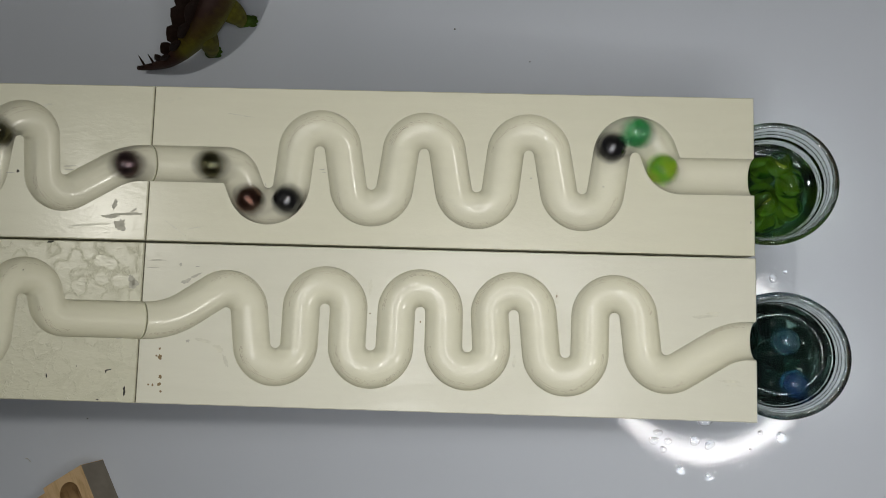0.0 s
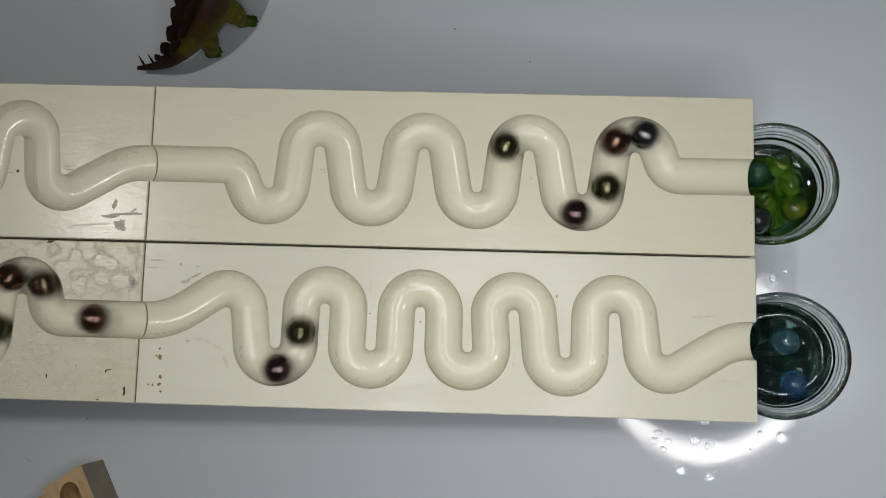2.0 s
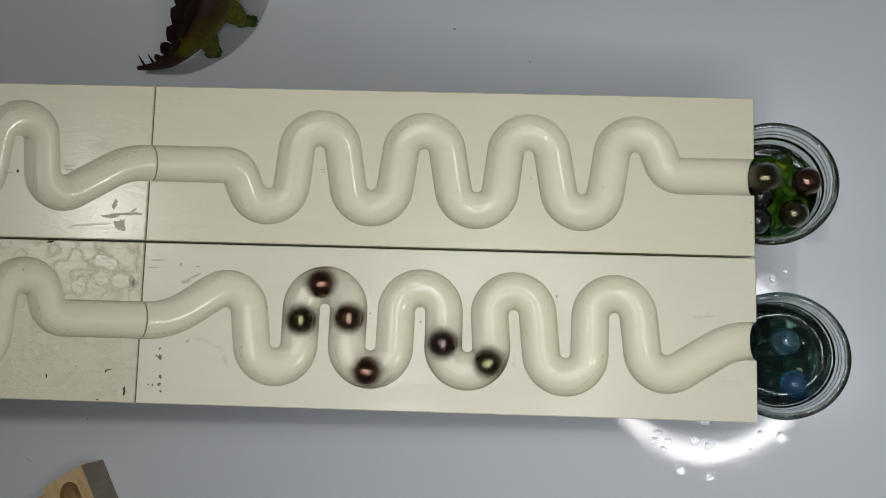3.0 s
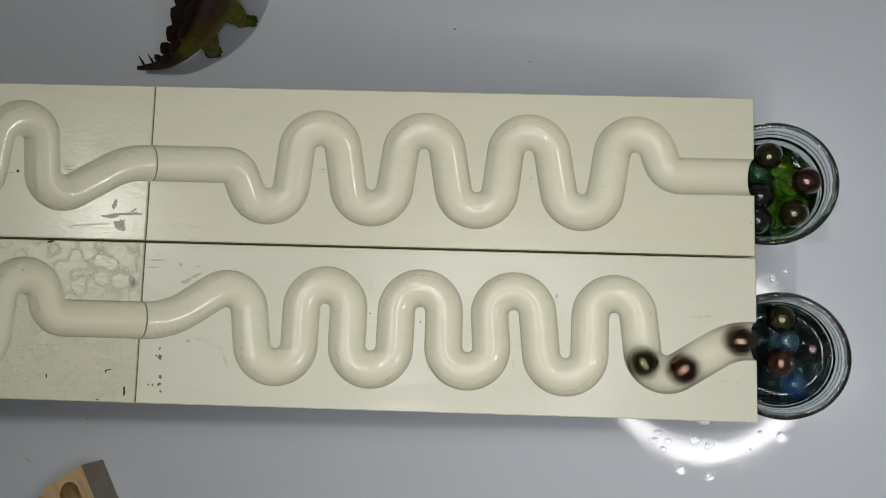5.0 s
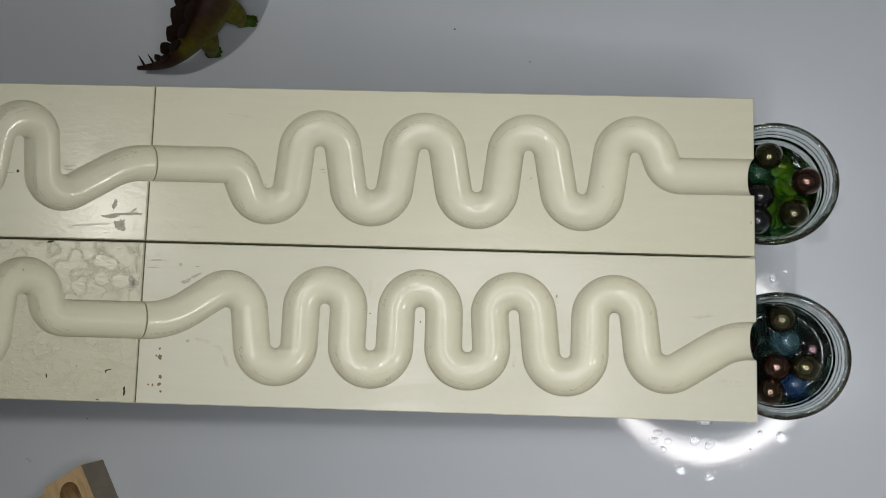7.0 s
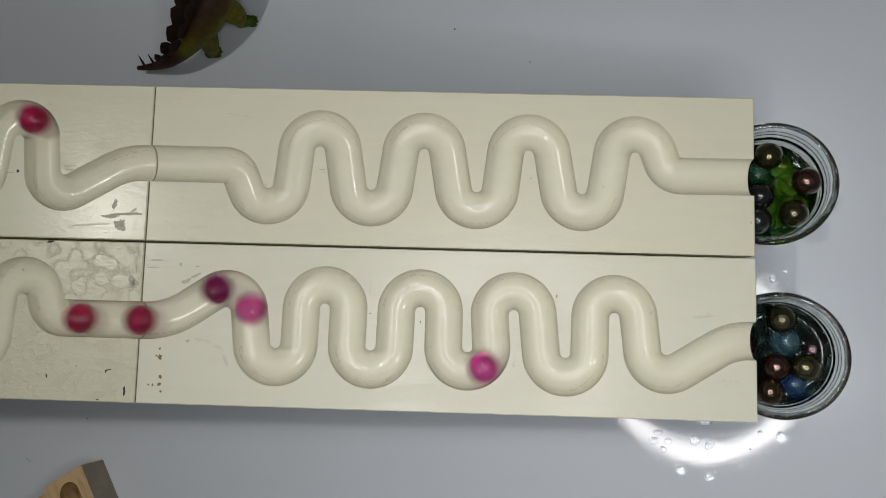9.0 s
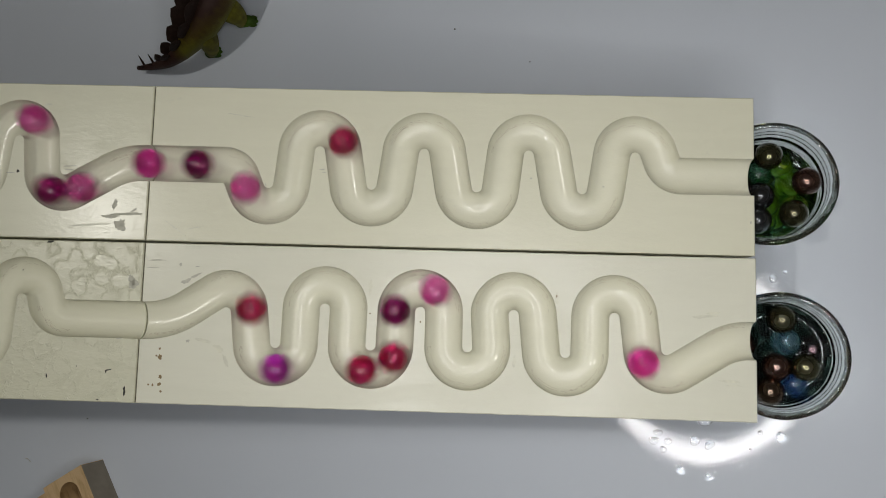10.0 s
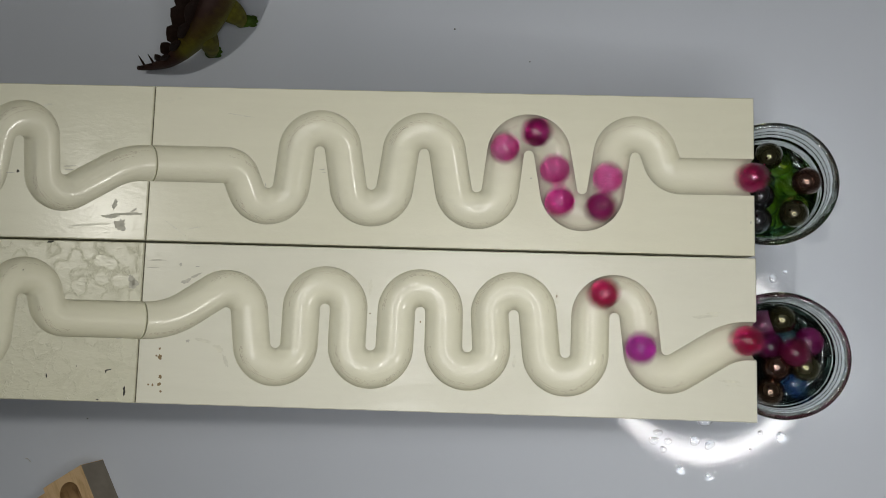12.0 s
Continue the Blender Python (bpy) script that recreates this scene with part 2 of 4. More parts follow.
LOWER_RIGHT = [(-360, -46.7, 0), (-357, -1.7, 45), bend("top", -309.23, -26.72), bend("foot", -279.09, -71.77), bend("top", -250.69, -23.0),
               bend("foot", -223.13, -71.56), bend("top", -194.65, -23.24), bend("foot", -166.57, -70.9), bend("top", -139.99, -23.56),
               bend("foot", -109.69, -72.52), bend("top", -81.44, -23.6), bend("foot", -51.32, -69.3), (-4, -83.7, -35), (0, -48.7, 0)]

GROOVE_DEPTH, GROOVE_HALF, MARBLE_R = 10.0, 10.9, 8.9
GROOVE_WALL = 1.6


def groove_profile():
    """Half of the section, from the rounded rim to the bottom: (offset, depth) in millimetres."""
    half = [(GROOVE_HALF + 0.30, 0.0), (GROOVE_HALF + 0.12, -0.05), (GROOVE_HALF + 0.02, -0.22)]
    for a in np.linspace(0.0, math.pi / 2, 15):
        half.append((GROOVE_HALF * math.cos(a), -GROOVE_WALL - (GROOVE_DEPTH - GROOVE_WALL) * math.sin(a)))
    return half + [(-o, w) for o, w in half[-2::-1]]


def track_board(elements, u0, u1, v0, v1, material, label, groove_paint, thick=18.0, edge=0.55):
    line = route(elements)
    line[0][0], line[-1][0] = u0 + edge, u1 - edge
    ahead = np.gradient(line, axis=0)
    for i in range(1, len(line) - 1):
        a, b = line[i] - line[i - 1], line[i + 1] - line[i]
        ahead[i] = a / np.hypot(*a) + b / np.hypot(*b)
    ahead /= np.hypot(ahead[:, 0], ahead[:, 1])[:, None]
    ahead[0] = ahead[-1] = (1, 0)
    across = np.stack([-ahead[:, 1], ahead[:, 0]], 1)
    prof = groove_profile()
    bm = bmesh.new()
    mm = 0.001

    def vert(u, v, w):
        return bm.verts.new((u * mm, v * mm, w * mm))

    ob = tagged(new("marble_track"), label, "marble track", "grooved marble boards")
    ob.matrix_world = BOARD
    places = [[(*(p + n * o), w) for o, w in prof] for p, n in zip(line, across)]
    rows = [[vert(*c) for c in row] for row in places]
    for a, b in zip(rows[:-1], rows[1:]):
        for j in range(len(prof) - 1):
            bm.faces.new((a[j], b[j], b[j + 1], a[j + 1]))
    part("groove", bm, groove_paint, ob, "smooth rounded groove")
    bm = bmesh.new()
    rows = [[vert(*c) if k in (0, len(prof) - 1) or i in (0, len(places) - 1) else None for k, c in enumerate(row)] for i, row in enumerate(places)]
    inner = [vert(u0 + edge, v1 - edge, 0), vert(u1 - edge, v1 - edge, 0), vert(u1 - edge, v0 + edge, 0), vert(u0 + edge, v0 + edge, 0)]
    bm.faces.new([r[0] for r in rows] + [inner[1], inner[0]])
    bm.faces.new([r[-1] for r in reversed(rows)] + [inner[3], inner[2]])
    # the chamfered rim, with the mouths of the groove, and the sides
    ring_in = [inner[0], inner[1]] + rows[-1] + [inner[2], inner[3]] + rows[0][::-1]

    def mouth(u, y):
        return [vert(u, y + o * (1.0 if abs(o) < GROOVE_HALF else 1.02), -edge if k in (0, len(prof) - 1) else w - 0.35) for k, (o, w) in enumerate(prof)]

    start, end = mouth(u0, line[0][1]), mouth(u1, line[-1][1])
    outer = [vert(u0, v1, -edge), vert(u1, v1, -edge)] + end + [vert(u1, v0, -edge), vert(u0, v0, -edge)] + start[::-1]
    n = len(outer)
    for i in range(n):
        j = (i + 1) % n
        bm.faces.new((ring_in[i], outer[i], outer[j], ring_in[j]))
    low = [vert(u0, v1, -thick), vert(u1, v1, -thick), vert(u1, v0, -thick), vert(u0, v0, -thick)]
    k = len(prof)
    bm.faces.new((outer[0], low[0], low[1], outer[1]))
    bm.faces.new([outer[1], low[1], low[2], outer[2 + k]] + end[::-1])
    bm.faces.new((outer[2 + k], low[2], low[3], outer[3 + k]))
    bm.faces.new([outer[3 + k], low[3], low[0], outer[0]] + start)
    bm.faces.new(low)
    part("plank", bm, material, ob, smooth=False)
    return ob


def chip(board, u, v, length, width, material, name="paint_chip", turn=0.0, seed=0, high=0.08):
    """A worn patch of uneven outline, a film on the paint."""
    rnd = random.Random(seed)
    bm = bmesh.new()
    n = 18
    top, ends = [], []
    for i in range(n):
        a = 2 * math.pi * i / n
        k = rnd.uniform(0.55, 1.1)
        x, y = 0.5 * length * math.cos(a) * k, 0.5 * width * math.sin(a) * k
        c, s = math.cos(radians(turn)), math.sin(radians(turn))
        x, y = u + x * c - y * s, v + x * s + y * c
        top.append(bm.verts.new((x * 0.001, y * 0.001, high * 0.001)))
        ends.append(bm.verts.new((x * 0.001, y * 0.001, -0.0002)))
    bm.faces.new(top)
    for i in range(n):
        j = (i + 1) % n
        bm.faces.new((top[i], ends[i], ends[j], top[j]))
    return part(name, bm, material, board, smooth=False)


# ---------------------------------------------------------------- an unseen room added for reflections, and the table
def slab(name, size, at, material, label, bevel=0.0):
    ob = mesh_object(name, box(size, at, bevel), material, smooth=False)
    return tagged(ob, label, name.split("_")[0], kind="structure")


slab("floor", (5, 5, 0.1), (0, 0, -0.80), FLOOR_WOOD, "brown wooden floor below the table")
# ceiling and walls out of view, added to reflect and bounce light
slab("ceiling", (5, 5, 0.1), (0, 0, 1.95), WALL_PAINT, "unseen pale grey ceiling added for reflections")
slab("wall_north", (5, 0.1, 2.65), (0, 2.45, 0.575), WALL_PAINT, "unseen pale grey wall added for reflections")
slab("wall_south", (5, 0.1, 2.65), (0, -2.45, 0.575), WALL_PAINT, "unseen pale grey wall added for reflections")
slab("wall_east", (0.1, 4.8, 2.65), (2.45, 0, 0.575), WALL_PAINT, "unseen pale grey wall added for reflections")
slab("wall_west", (0.1, 4.8, 2.65), (-2.45, 0, 0.575), WALL_PAINT, "unseen pale grey wall added for reflections")

table = tagged(new("table"), "glossy white laminate table with damp spots", "table")
table.location = (-0.3, 0, -0.75)
part("tabletop", box((1.8, 1.1, 0.03), (0, 0, 0.735), 0.003), LAMINATE, table, smooth=False)
for lx in (-0.82, 0.82):
    for ly in (-0.48, 0.48):
        part("leg", box((0.05, 0.05, 0.72), (lx, ly, 0.36), 0.003), WALL_PAINT, table, smooth=False)


def ring_lamp(centre, outer, inner):
    lamp = tagged(new("ring_lamp"), "round white ring light held above the boards", "ring light")
    lamp.location = centre
    bm = bmesh.new()
    mid, half, steps = (outer + inner) / 2, (outer - inner) / 2, 96
    sect = [(-half, 0.0), (-half * 0.6, -0.004), (half * 0.6, -0.004), (half, 0.0)]
    rings = [[bm.verts.new(((mid + o) * math.cos(a), (mid + o) * math.sin(a), z)) for o, z in sect] for a in np.linspace(0, 2 * math.pi, steps, endpoint=False)]
    for i in range(steps):
        a, b = rings[i], rings[(i + 1) % steps]
        for j in range(3):
            bm.faces.new((a[j], b[j], b[j + 1], a[j + 1]))
    part("diffuser", bm, RING_GLOW, lamp, "glowing white diffuser")
    part("hanger", box((0.008, 0.008, 1.31), (0.0, -0.135, 0.02 + 0.655), 0.001), WALL_PAINT, lamp, "thin metal hanging rod", smooth=False)
    part("housing", lathe([(inner, 0.0005), (outer, 0.0005), (outer, 0.02), (inner, 0.02), (inner, 0.0005)], 96), WALL_PAINT, lamp, smooth=False)
    return lamp


ring_lamp((0.0017, -0.0931, 0.575), 0.141, 0.119)

# ---------------------------------------------------------------- the boards
upper_left = track_board(UPPER_LEFT, -760, -360.4, 0.7, 95, CREAM_SCUFFED, "cream painted wooden board with a winding groove, scuffed grey", CREAM_GROOVE)
upper_right = track_board(UPPER_RIGHT, -359.6, 0, 0.7, 95, CREAM, "clean cream painted wooden board with a winding groove", CREAM_GROOVE)
lower_left = track_board(LOWER_LEFT, -760, -360.4, -95, -0.7, CREAM_BLISTERED, "cream wooden board with blistered crackled paint and a groove", DULL_GROOVE)
lower_right = track_board(LOWER_RIGHT, -359.6, 0.4, -95, -0.7, CREAM_PALE, "cream wooden board with a winding groove and brown paint chips", CREAM_GROOVE)


# ---------------------------------------------------------------- jars, water and marbles
JAR_R, JAR_H = 0.0380, 0.075
JARS = {"upper": (0.0116, 0.0472), "lower": (0.0160, -0.0570)}


def glass_jar(at, label):
    jar = tagged(new("glass_jar"), label, "jar", "glass jars")
    jar.location = (*at, 0)
    r = JAR_R
    outer = [(0.0, 0.0015), (0.022, 0.0015), (0.026, 0.0), (0.0292, 0.002), (0.0305, 0.006), (0.0335, 0.040), (0.0352, 0.050), (0.0358, 0.0535), (0.0349, 0.0555), (0.0349, 0.0575),
             (0.0366, 0.0590), (0.0366, 0.0605), (0.0349, 0.0620), (0.0349, 0.0640), (0.0366, 0.0655), (0.0366, 0.0670), (0.0350, 0.0685), (0.0352, 0.0700),
             (0.0376, 0.0710), (r, 0.0728), (0.0378, 0.0743), (0.0366, JAR_H)]
    inner = [(0.0350, JAR_H), (0.0338, 0.0740), (0.0332, 0.071), (0.0335, 0.068), (0.0328, 0.065), (0.0331, 0.062), (0.0324, 0.059), (0.0322, 0.056), (0.0314, 0.052), (0.0300, 0.044), (0.0270, 0.010), (0.0255, 0.0065), (0.022, 0.005), (0.0, 0.0055)]
    part("glass_wall", lathe(outer + inner, 96), GLASS, jar).visible_shadow = False
    return jar


def water(at, material, label, level):
    def wall(z):
        return float(np.interp(z, (0.0102, 0.044, 0.052, 0.056, 0.059), (0.0271, 0.0301, 0.0315, 0.0323, 0.0325)))

    shape = [(0, 0.0058), (0.0219, 0.0053), (0.0256, 0.0068), (0.0271, 0.0102)]
    shape += [(wall(z), z) for z in (0.025, 0.038, 0.043) if z < level]
    # the surface hangs between the glass walls
    shape += [(wall(level) * q, level + 0.0030 * (q ** 8 - 0.1)) for q in np.linspace(1, 0, 24)]
    w = mesh_object("water", lathe(shape, 72), material)
    w.location = (*at, 0)
    w.visible_shadow = False
    return tagged(w, label, "water")


upper_jar = glass_jar(JARS["upper"], "ribbed clear glass jar with green water and marbles")
lower_jar = glass_jar(JARS["lower"], "ribbed clear glass jar with dark teal water and marbles")
water(JARS["upper"], WATER_GREEN, "dark green water in a glass jar", 0.046)
water(JARS["lower"], WATER_TEAL, "dark teal water in a glass jar", 0.0515)


def ball_mesh(material):
    bm = bmesh.new()
    bmesh.ops.create_uvsphere(bm, u_segments=40, v_segments=24, radius=MARBLE_R * 0.001)
    for f in bm.faces:
        f.smooth = True
    me = bpy.data.meshes.new("marble")
    bm.to_mesh(me)
    bm.free()
    me.materials.append(material)
    return me


def marble(me, label, at=(0, 0, 0), group="marbles"):
    ob = new("marble", me)
    ob.location = at
    return tagged(ob, label, "marble", group)


SKINS = {
    "gunmetal": (pearl("gunmetal_lustre", (0.048, 0.049, 0.052), (0.10, 0.10, 0.107)), "dark gunmetal lustre glass marble"),
    "copper": (pearl("copper_lustre", (0.075, 0.032, 0.022), (0.15, 0.068, 0.042)), "copper brown lustre glass marble"),
    "olive": (pearl("olive_lustre", (0.058, 0.056, 0.022), (0.125, 0.115, 0.052)), "dark olive lustre glass marble"),
    "bronze": (pearl("bronze_lustre", (0.07, 0.042, 0.024), (0.15, 0.09, 0.05)), "dark bronze lustre glass marble"),
    "plum": (pearl("plum_lustre", (0.056, 0.031, 0.034), (0.115, 0.066, 0.070)), "dark plum lustre glass marble"),
    "crimson": (candy("crimson_glass", (0.37, 0.012, 0.08), (0.56, 0.03, 0.18)), "glossy crimson red glass marble"),
    "magenta": (candy("magenta_glass", (0.44, 0.016, 0.22), (0.80, 0.10, 0.52)), "bright magenta glass marble"),
    "violet": (candy("violet_glass", (0.32, 0.012, 0.28), (0.60, 0.05, 0.54)), "violet magenta glass marble"),
    "rose": (candy("rose_glass", (0.52, 0.06, 0.30), (0.80, 0.32, 0.60)), "pale rose pink glass marble"),
    "plumred": (candy("plum_red_glass", (0.20, 0.006, 0.08), (0.42, 0.02, 0.24)), "dark plum red glass marble"),
    "green": (candy("green_glass_milk", (0.06, 0.30, 0.10), (0.16, 0.48, 0.30)), "milky green glass marble"),
    "lime": (candy("lime_glass", (0.10, 0.34, 0.03), (0.50, 0.60, 0.05)), "yellow green glass marble"),
    "blue": (candy("blue_glass", (0.04, 0.14, 0.45), (0.14, 0.34, 0.58)), "deep blue glass marble"),
    "teal": (candy("teal_glass", (0.10, 0.26, 0.38), (0.24, 0.46, 0.55)), "pale teal blue glass marble"),
    "night": (candy("night_glass", (0.030, 0.072, 0.060), (0.060, 0.125, 0.105)), "dark green black glass marble"),
}
BALLS = {k: ball_mesh(m) for k, (m, _) in SKINS.items()}
CLEAR_GREEN = ball_mesh(GREEN_GLASS)


def skinned(skin, at=(0, 0, 0), group="rolling marbles"):
    return marble(BALLS[skin], SKINS[skin][1], at, group)


def cats_eye(at, turn):
    """A clear green marble with curved lime vanes inside it."""
    ob = marble(CLEAR_GREEN, "clear green cat's eye marble with lime vanes", at, "marbles in the jars")
    ob.visible_shadow = False
    ob.rotation_euler = turn
    for k in range(3):
        bm = bmesh.new()
        grid = []
        for i in range(9):
            z = -0.0066 + 0.0132 * i / 8
            wide = 0.0060 * math.sqrt(max(0.0, 1 - (z / 0.0067) ** 2))
            row = []
            for j in range(5):
                q = j / 4
                a = 2.1 * k + z * 160 + 0.7 * q
                row.append([bm.verts.new((q * wide * math.cos(a) + d * math.sin(a), q * wide * math.sin(a) - d * math.cos(a), z)) for d in (-0.0003, 0.0003)])
            grid.append(row)
        for i in range(8):
            for j in range(4):
                for d in (0, 1):
                    bm.faces.new((grid[i][j][d], grid[i + 1][j][d], grid[i + 1][j + 1][d], grid[i][j + 1][d]))
        part("vane", bm, LIME, ob, "curved lime vane")
    return ob


def pile(at, makers, seed):
    rnd = random.Random(seed)
    k = 0
    for count, radius, z, off in ((5, 0.0168, 0.0146, 0.2), (6, 0.0192, 0.0290, 0.5), (1, 0.0, 0.0250, 0)):
        for i in range(count):
            a = off + 2 * math.pi * i / count
            makers[k % len(makers)]((at[0] + radius * math.cos(a), at[1] + radius * math.sin(a), z), tuple(rnd.uniform(0, 3) for _ in range(3)))
            k += 1


pile(JARS["upper"], [cats_eye], 3)
pile(JARS["lower"], [lambda p, r: skinned("night", p, "marbles in the jars")], 4)
cats_eye((0.0215, 0.0655, 0.0410), (0.4, 0.9, 0.2))
cats_eye((0.0270, 0.0515, 0.0410), (1.2, 0.3, 0.8))
cats_eye((0.0120, 0.0395, 0.0410), (0.7, 1.3, 2.0))
skinned("teal", (0.0224, -0.0492, 0.0465), "marbles in the jars")
skinned("blue", (0.0275, -0.0755, 0.0455), "marbles in the jars")


# ---------------------------------------------------------------- wear on the boards
def wear(board, rows, material, name, high=0.08):
    for i, (u, v, length, width, turn) in enumerate(rows):
        chip(board, u, v, length, width, material, name, turn, seed=int(abs(u * 7 + v * 3)), high=high)


# matte scuffs; their grey colour paints in the sheen they lack
wear(upper_left, [(-372, 16.2, 25, 2.0, 2), (-375.6, 9.6, 8, 8.5, 10), (-379.9, 21.8, 3.5, 7, -15), (-382.1, 14.6, 12, 3.4, 0), (-368.0, 18.5, 5, 1.5, 30)], DULL_GREY, "scuff")
wear(upper_left, [(-440.3, 40.6, 2.6, 2.2, 20)], DIRT_BLACK, "paint_chip")
wear(upper_left, [(-408.5, 44.5, 10, 0.9, 4), (-409, 42.3, 7, 0.7, -3), (-445, 39.6, 6, 0.8, 0)], DULL_GREY, "scratch")
wear(lower_left, [(-366.5, -88.1, 1.7, 7.5, 5), (-376.7, -76.3, 4.2, 1.0, 15), (-378.2, -77.4, 1.0, 2.2, 0), (-417, -1.6, 4.5, 1.6, 10), (-382.2, -93.6, 2.0, 0.9, 0),
                  (-396, -74.6, 1.0, 1.0, 0), (-413.4, -80.7, 0.9, 3.0, 10), (-432.3, -19, 0.8, 0.8, 0)], DIRT_BLACK, "paint_chip")
wear(lower_left, [(-365, -25.6, 7, 6, 0), (-366.5, -23, 4, 8, 20), (-372, -57.8, 4, 0.9, 0)], DULL_GREY, "scuff")
wear(lower_right, [(-346.7, -67.9, 2.8, 4.2, 20), (-347.1, -63, 1.6, 1.8, 0), (-345.7, -79.3, 2.4, 2.6, 0), (-346.1, -83.6, 3.4, 1.8, 30), (-350, -84.4, 1.4, 2.0, 0),
                   (-345.1, -87.8, 1.9, 1.5, 0), (-352.6, -84.0, 1.6, 1.4, 0), (-348.8, -67.2, 1.6, 1.2, 0)], DIRT_BROWN, "paint_chip")
wear(lower_right, [(-352, -11.0, 13, 0.9, 2), (-354, -15.5, 8, 0.8, 0), (-337.7, -13.1, 1.8, 2.8, 0), (-333.7, -22.9, 7, 3.0, 20), (-328, -19.5, 8, 1.6, 25), (-331, -58.2, 3, 2.2, 20),
                   (-327.5, -14.2, 3, 1.0, 0)], DULL_GREY, "scuff")
wear(lower_right, [(-194.4, -43.1, 1.2, 1.2, 0), (-224, -39, 1.2, 0.9, 0), (-115.2, -26, 1.1, 2.0, 0)], DIRT_BROWN, "paint_chip")
wear(upper_right, [(-88.5, 39.5, 1.3, 1.3, 0), (-131.3, 43.5, 1.6, 1.3, 0), (-289.5, 36.0, 1.3, 1.9, 0), (-256.0, 46.0, 4.0, 0.8, 0), (-255.0, 44.2, 3.0, 0.6, 0), (-2.4, 20.4, 1.0, 2.4, 0)], DULL_GREY, "paint_chip")

# faint scuffs; the last three paint the dull edge of a sheen
wear(lower_right, [(-224.5, -24, 2.6, 12, 0), (-115, -27, 3.0, 8, 0), (-30, -35.2, 22, 2.4, 6), (-24, -33.0, 12, 1.6, 3), (-15, -72, 15, 1.6, 0), (-13, -74.5, 12, 1.0, 2), (-139.2, -64.3, 2.6, 8, 0),
                   (-312, -62, 9, 4, -30), (-322, -57.5, 12, 2.5, -12), (-308, -69, 3, 9, 20)], SMUDGE_SHEEN, "smudge_sheen_edge", 0.05)
wear(upper_right, [(-342, 8.1, 16, 1.0, -35), (-330, 9.0, 12, 0.8, 10), (-305.4, 77.7, 20, 0.8, -8)], SMUDGE_SHEEN, "smudge_sheen_edge", 0.05)
wear(upper_left, [(-395, 9, 36, 1.6, 5), (-425, 82, 8, 1.6, 10)], SMUDGE_SHEEN, "smudge_sheen_edge", 0.03)


def rub_marks(board, elements, seed):
    """Broken grey-brown lines that marbles rubbed along the outer wall of each bend."""
    rnd = random.Random(seed)
    bm = bmesh.new()
    line = route(elements, radians(2.5))
    d = np.diff(line, axis=0)
    a = np.unwrap(np.arctan2(d[:, 1], d[:, 0]))
    for lane in range(12):
        o = rnd.uniform(6.6, 9.6)
        lit = 0
        for i in range(len(a) - 1):
            turn = a[i + 1] - a[i]
            if abs(turn) < 0.01 or np.hypot(*d[i]) > 3:
                continue
            if rnd.random() < 0.22:
                lit = 0 if rnd.random() < 0.7 else 1
            if not lit or rnd.random() < 0.25:
                continue
            side = -1 if turn > 0 else 1
            wide = rnd.uniform(0.03, 0.10)
            quad = []
            for j, e in ((i, -wide), (i + 1, -wide), (i + 1, wide), (i, wide)):
                n = np.array([-math.sin(a[j]), math.cos(a[j])])
                off = o + e + 0.12 * math.sin(j * 1.7 + lane)
                p = line[j + 0] + n * side * off
                w = -GROOVE_WALL - (GROOVE_DEPTH - GROOVE_WALL) * math.sqrt(1 - (off / GROOVE_HALF) ** 2) + 0.04
                quad.append(bm.verts.new((p[0] * 0.001, p[1] * 0.001, w * 0.001)))
            bm.faces.new(quad)
    ob = part("rub_wear", bm, RUB, board, "grey brown rub lines along the bends")
    ob["kind"] = "stuff"


rub_marks(upper_right, UPPER_RIGHT, 5)
rub_marks(lower_right, LOWER_RIGHT, 8)
rub_marks(lower_left, LOWER_LEFT, 13)
rub_marks(upper_left, UPPER_LEFT, 21)


def joint_strip(board, v0, v1, groove_v):
    """A thin strip added to darken the joint between two boards, on both sides of the groove."""
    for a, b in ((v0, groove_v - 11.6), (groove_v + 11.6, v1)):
        part("joint_strip", box((0.0007, (b - a) * 0.001, 0.006), (-0.36, (a + b) * 0.0005, -0.0044)), JOINT_DARK, board, "dark brown strip in the joint", smooth=False)


joint_strip(upper_right, 1.2, 94.6, 47.4)
joint_strip(lower_right, -94.6, -1.2, -46.7)


# ---------------------------------------------------------------- props under the boards
def prop(u, v):
    base = BOARD @ Vector((u * 0.001, v * 0.001, -0.018))
    w = 0.03
    bm = bmesh.new()
    low = [bm.verts.new((sx * w / 2, sy * 0.035, 0)) for sx, sy in ((-1, -1), (1, -1), (1, 1), (-1, 1))]
    top = [bm.verts.new((p.co.x, p.co.y, base.z - p.co.x * math.tan(radians(SLOPE)))) for p in low]
    bm.faces.new(low)
    bm.faces.new(top)
    for i in range(4):
        j = (i + 1) % 4
        bm.faces.new((low[i], low[j], top[j], top[i]))
    ob = mesh_object("wooden_prop", bm, PINE, smooth=False)
    ob.location = (base.x, base.y, 0)
    tagged(ob, "pine prop block holding up a marble board", "prop block", "props under the boards")


for u in (-610, -290, -90):
    for v in (48, -48):
        prop(u, v)


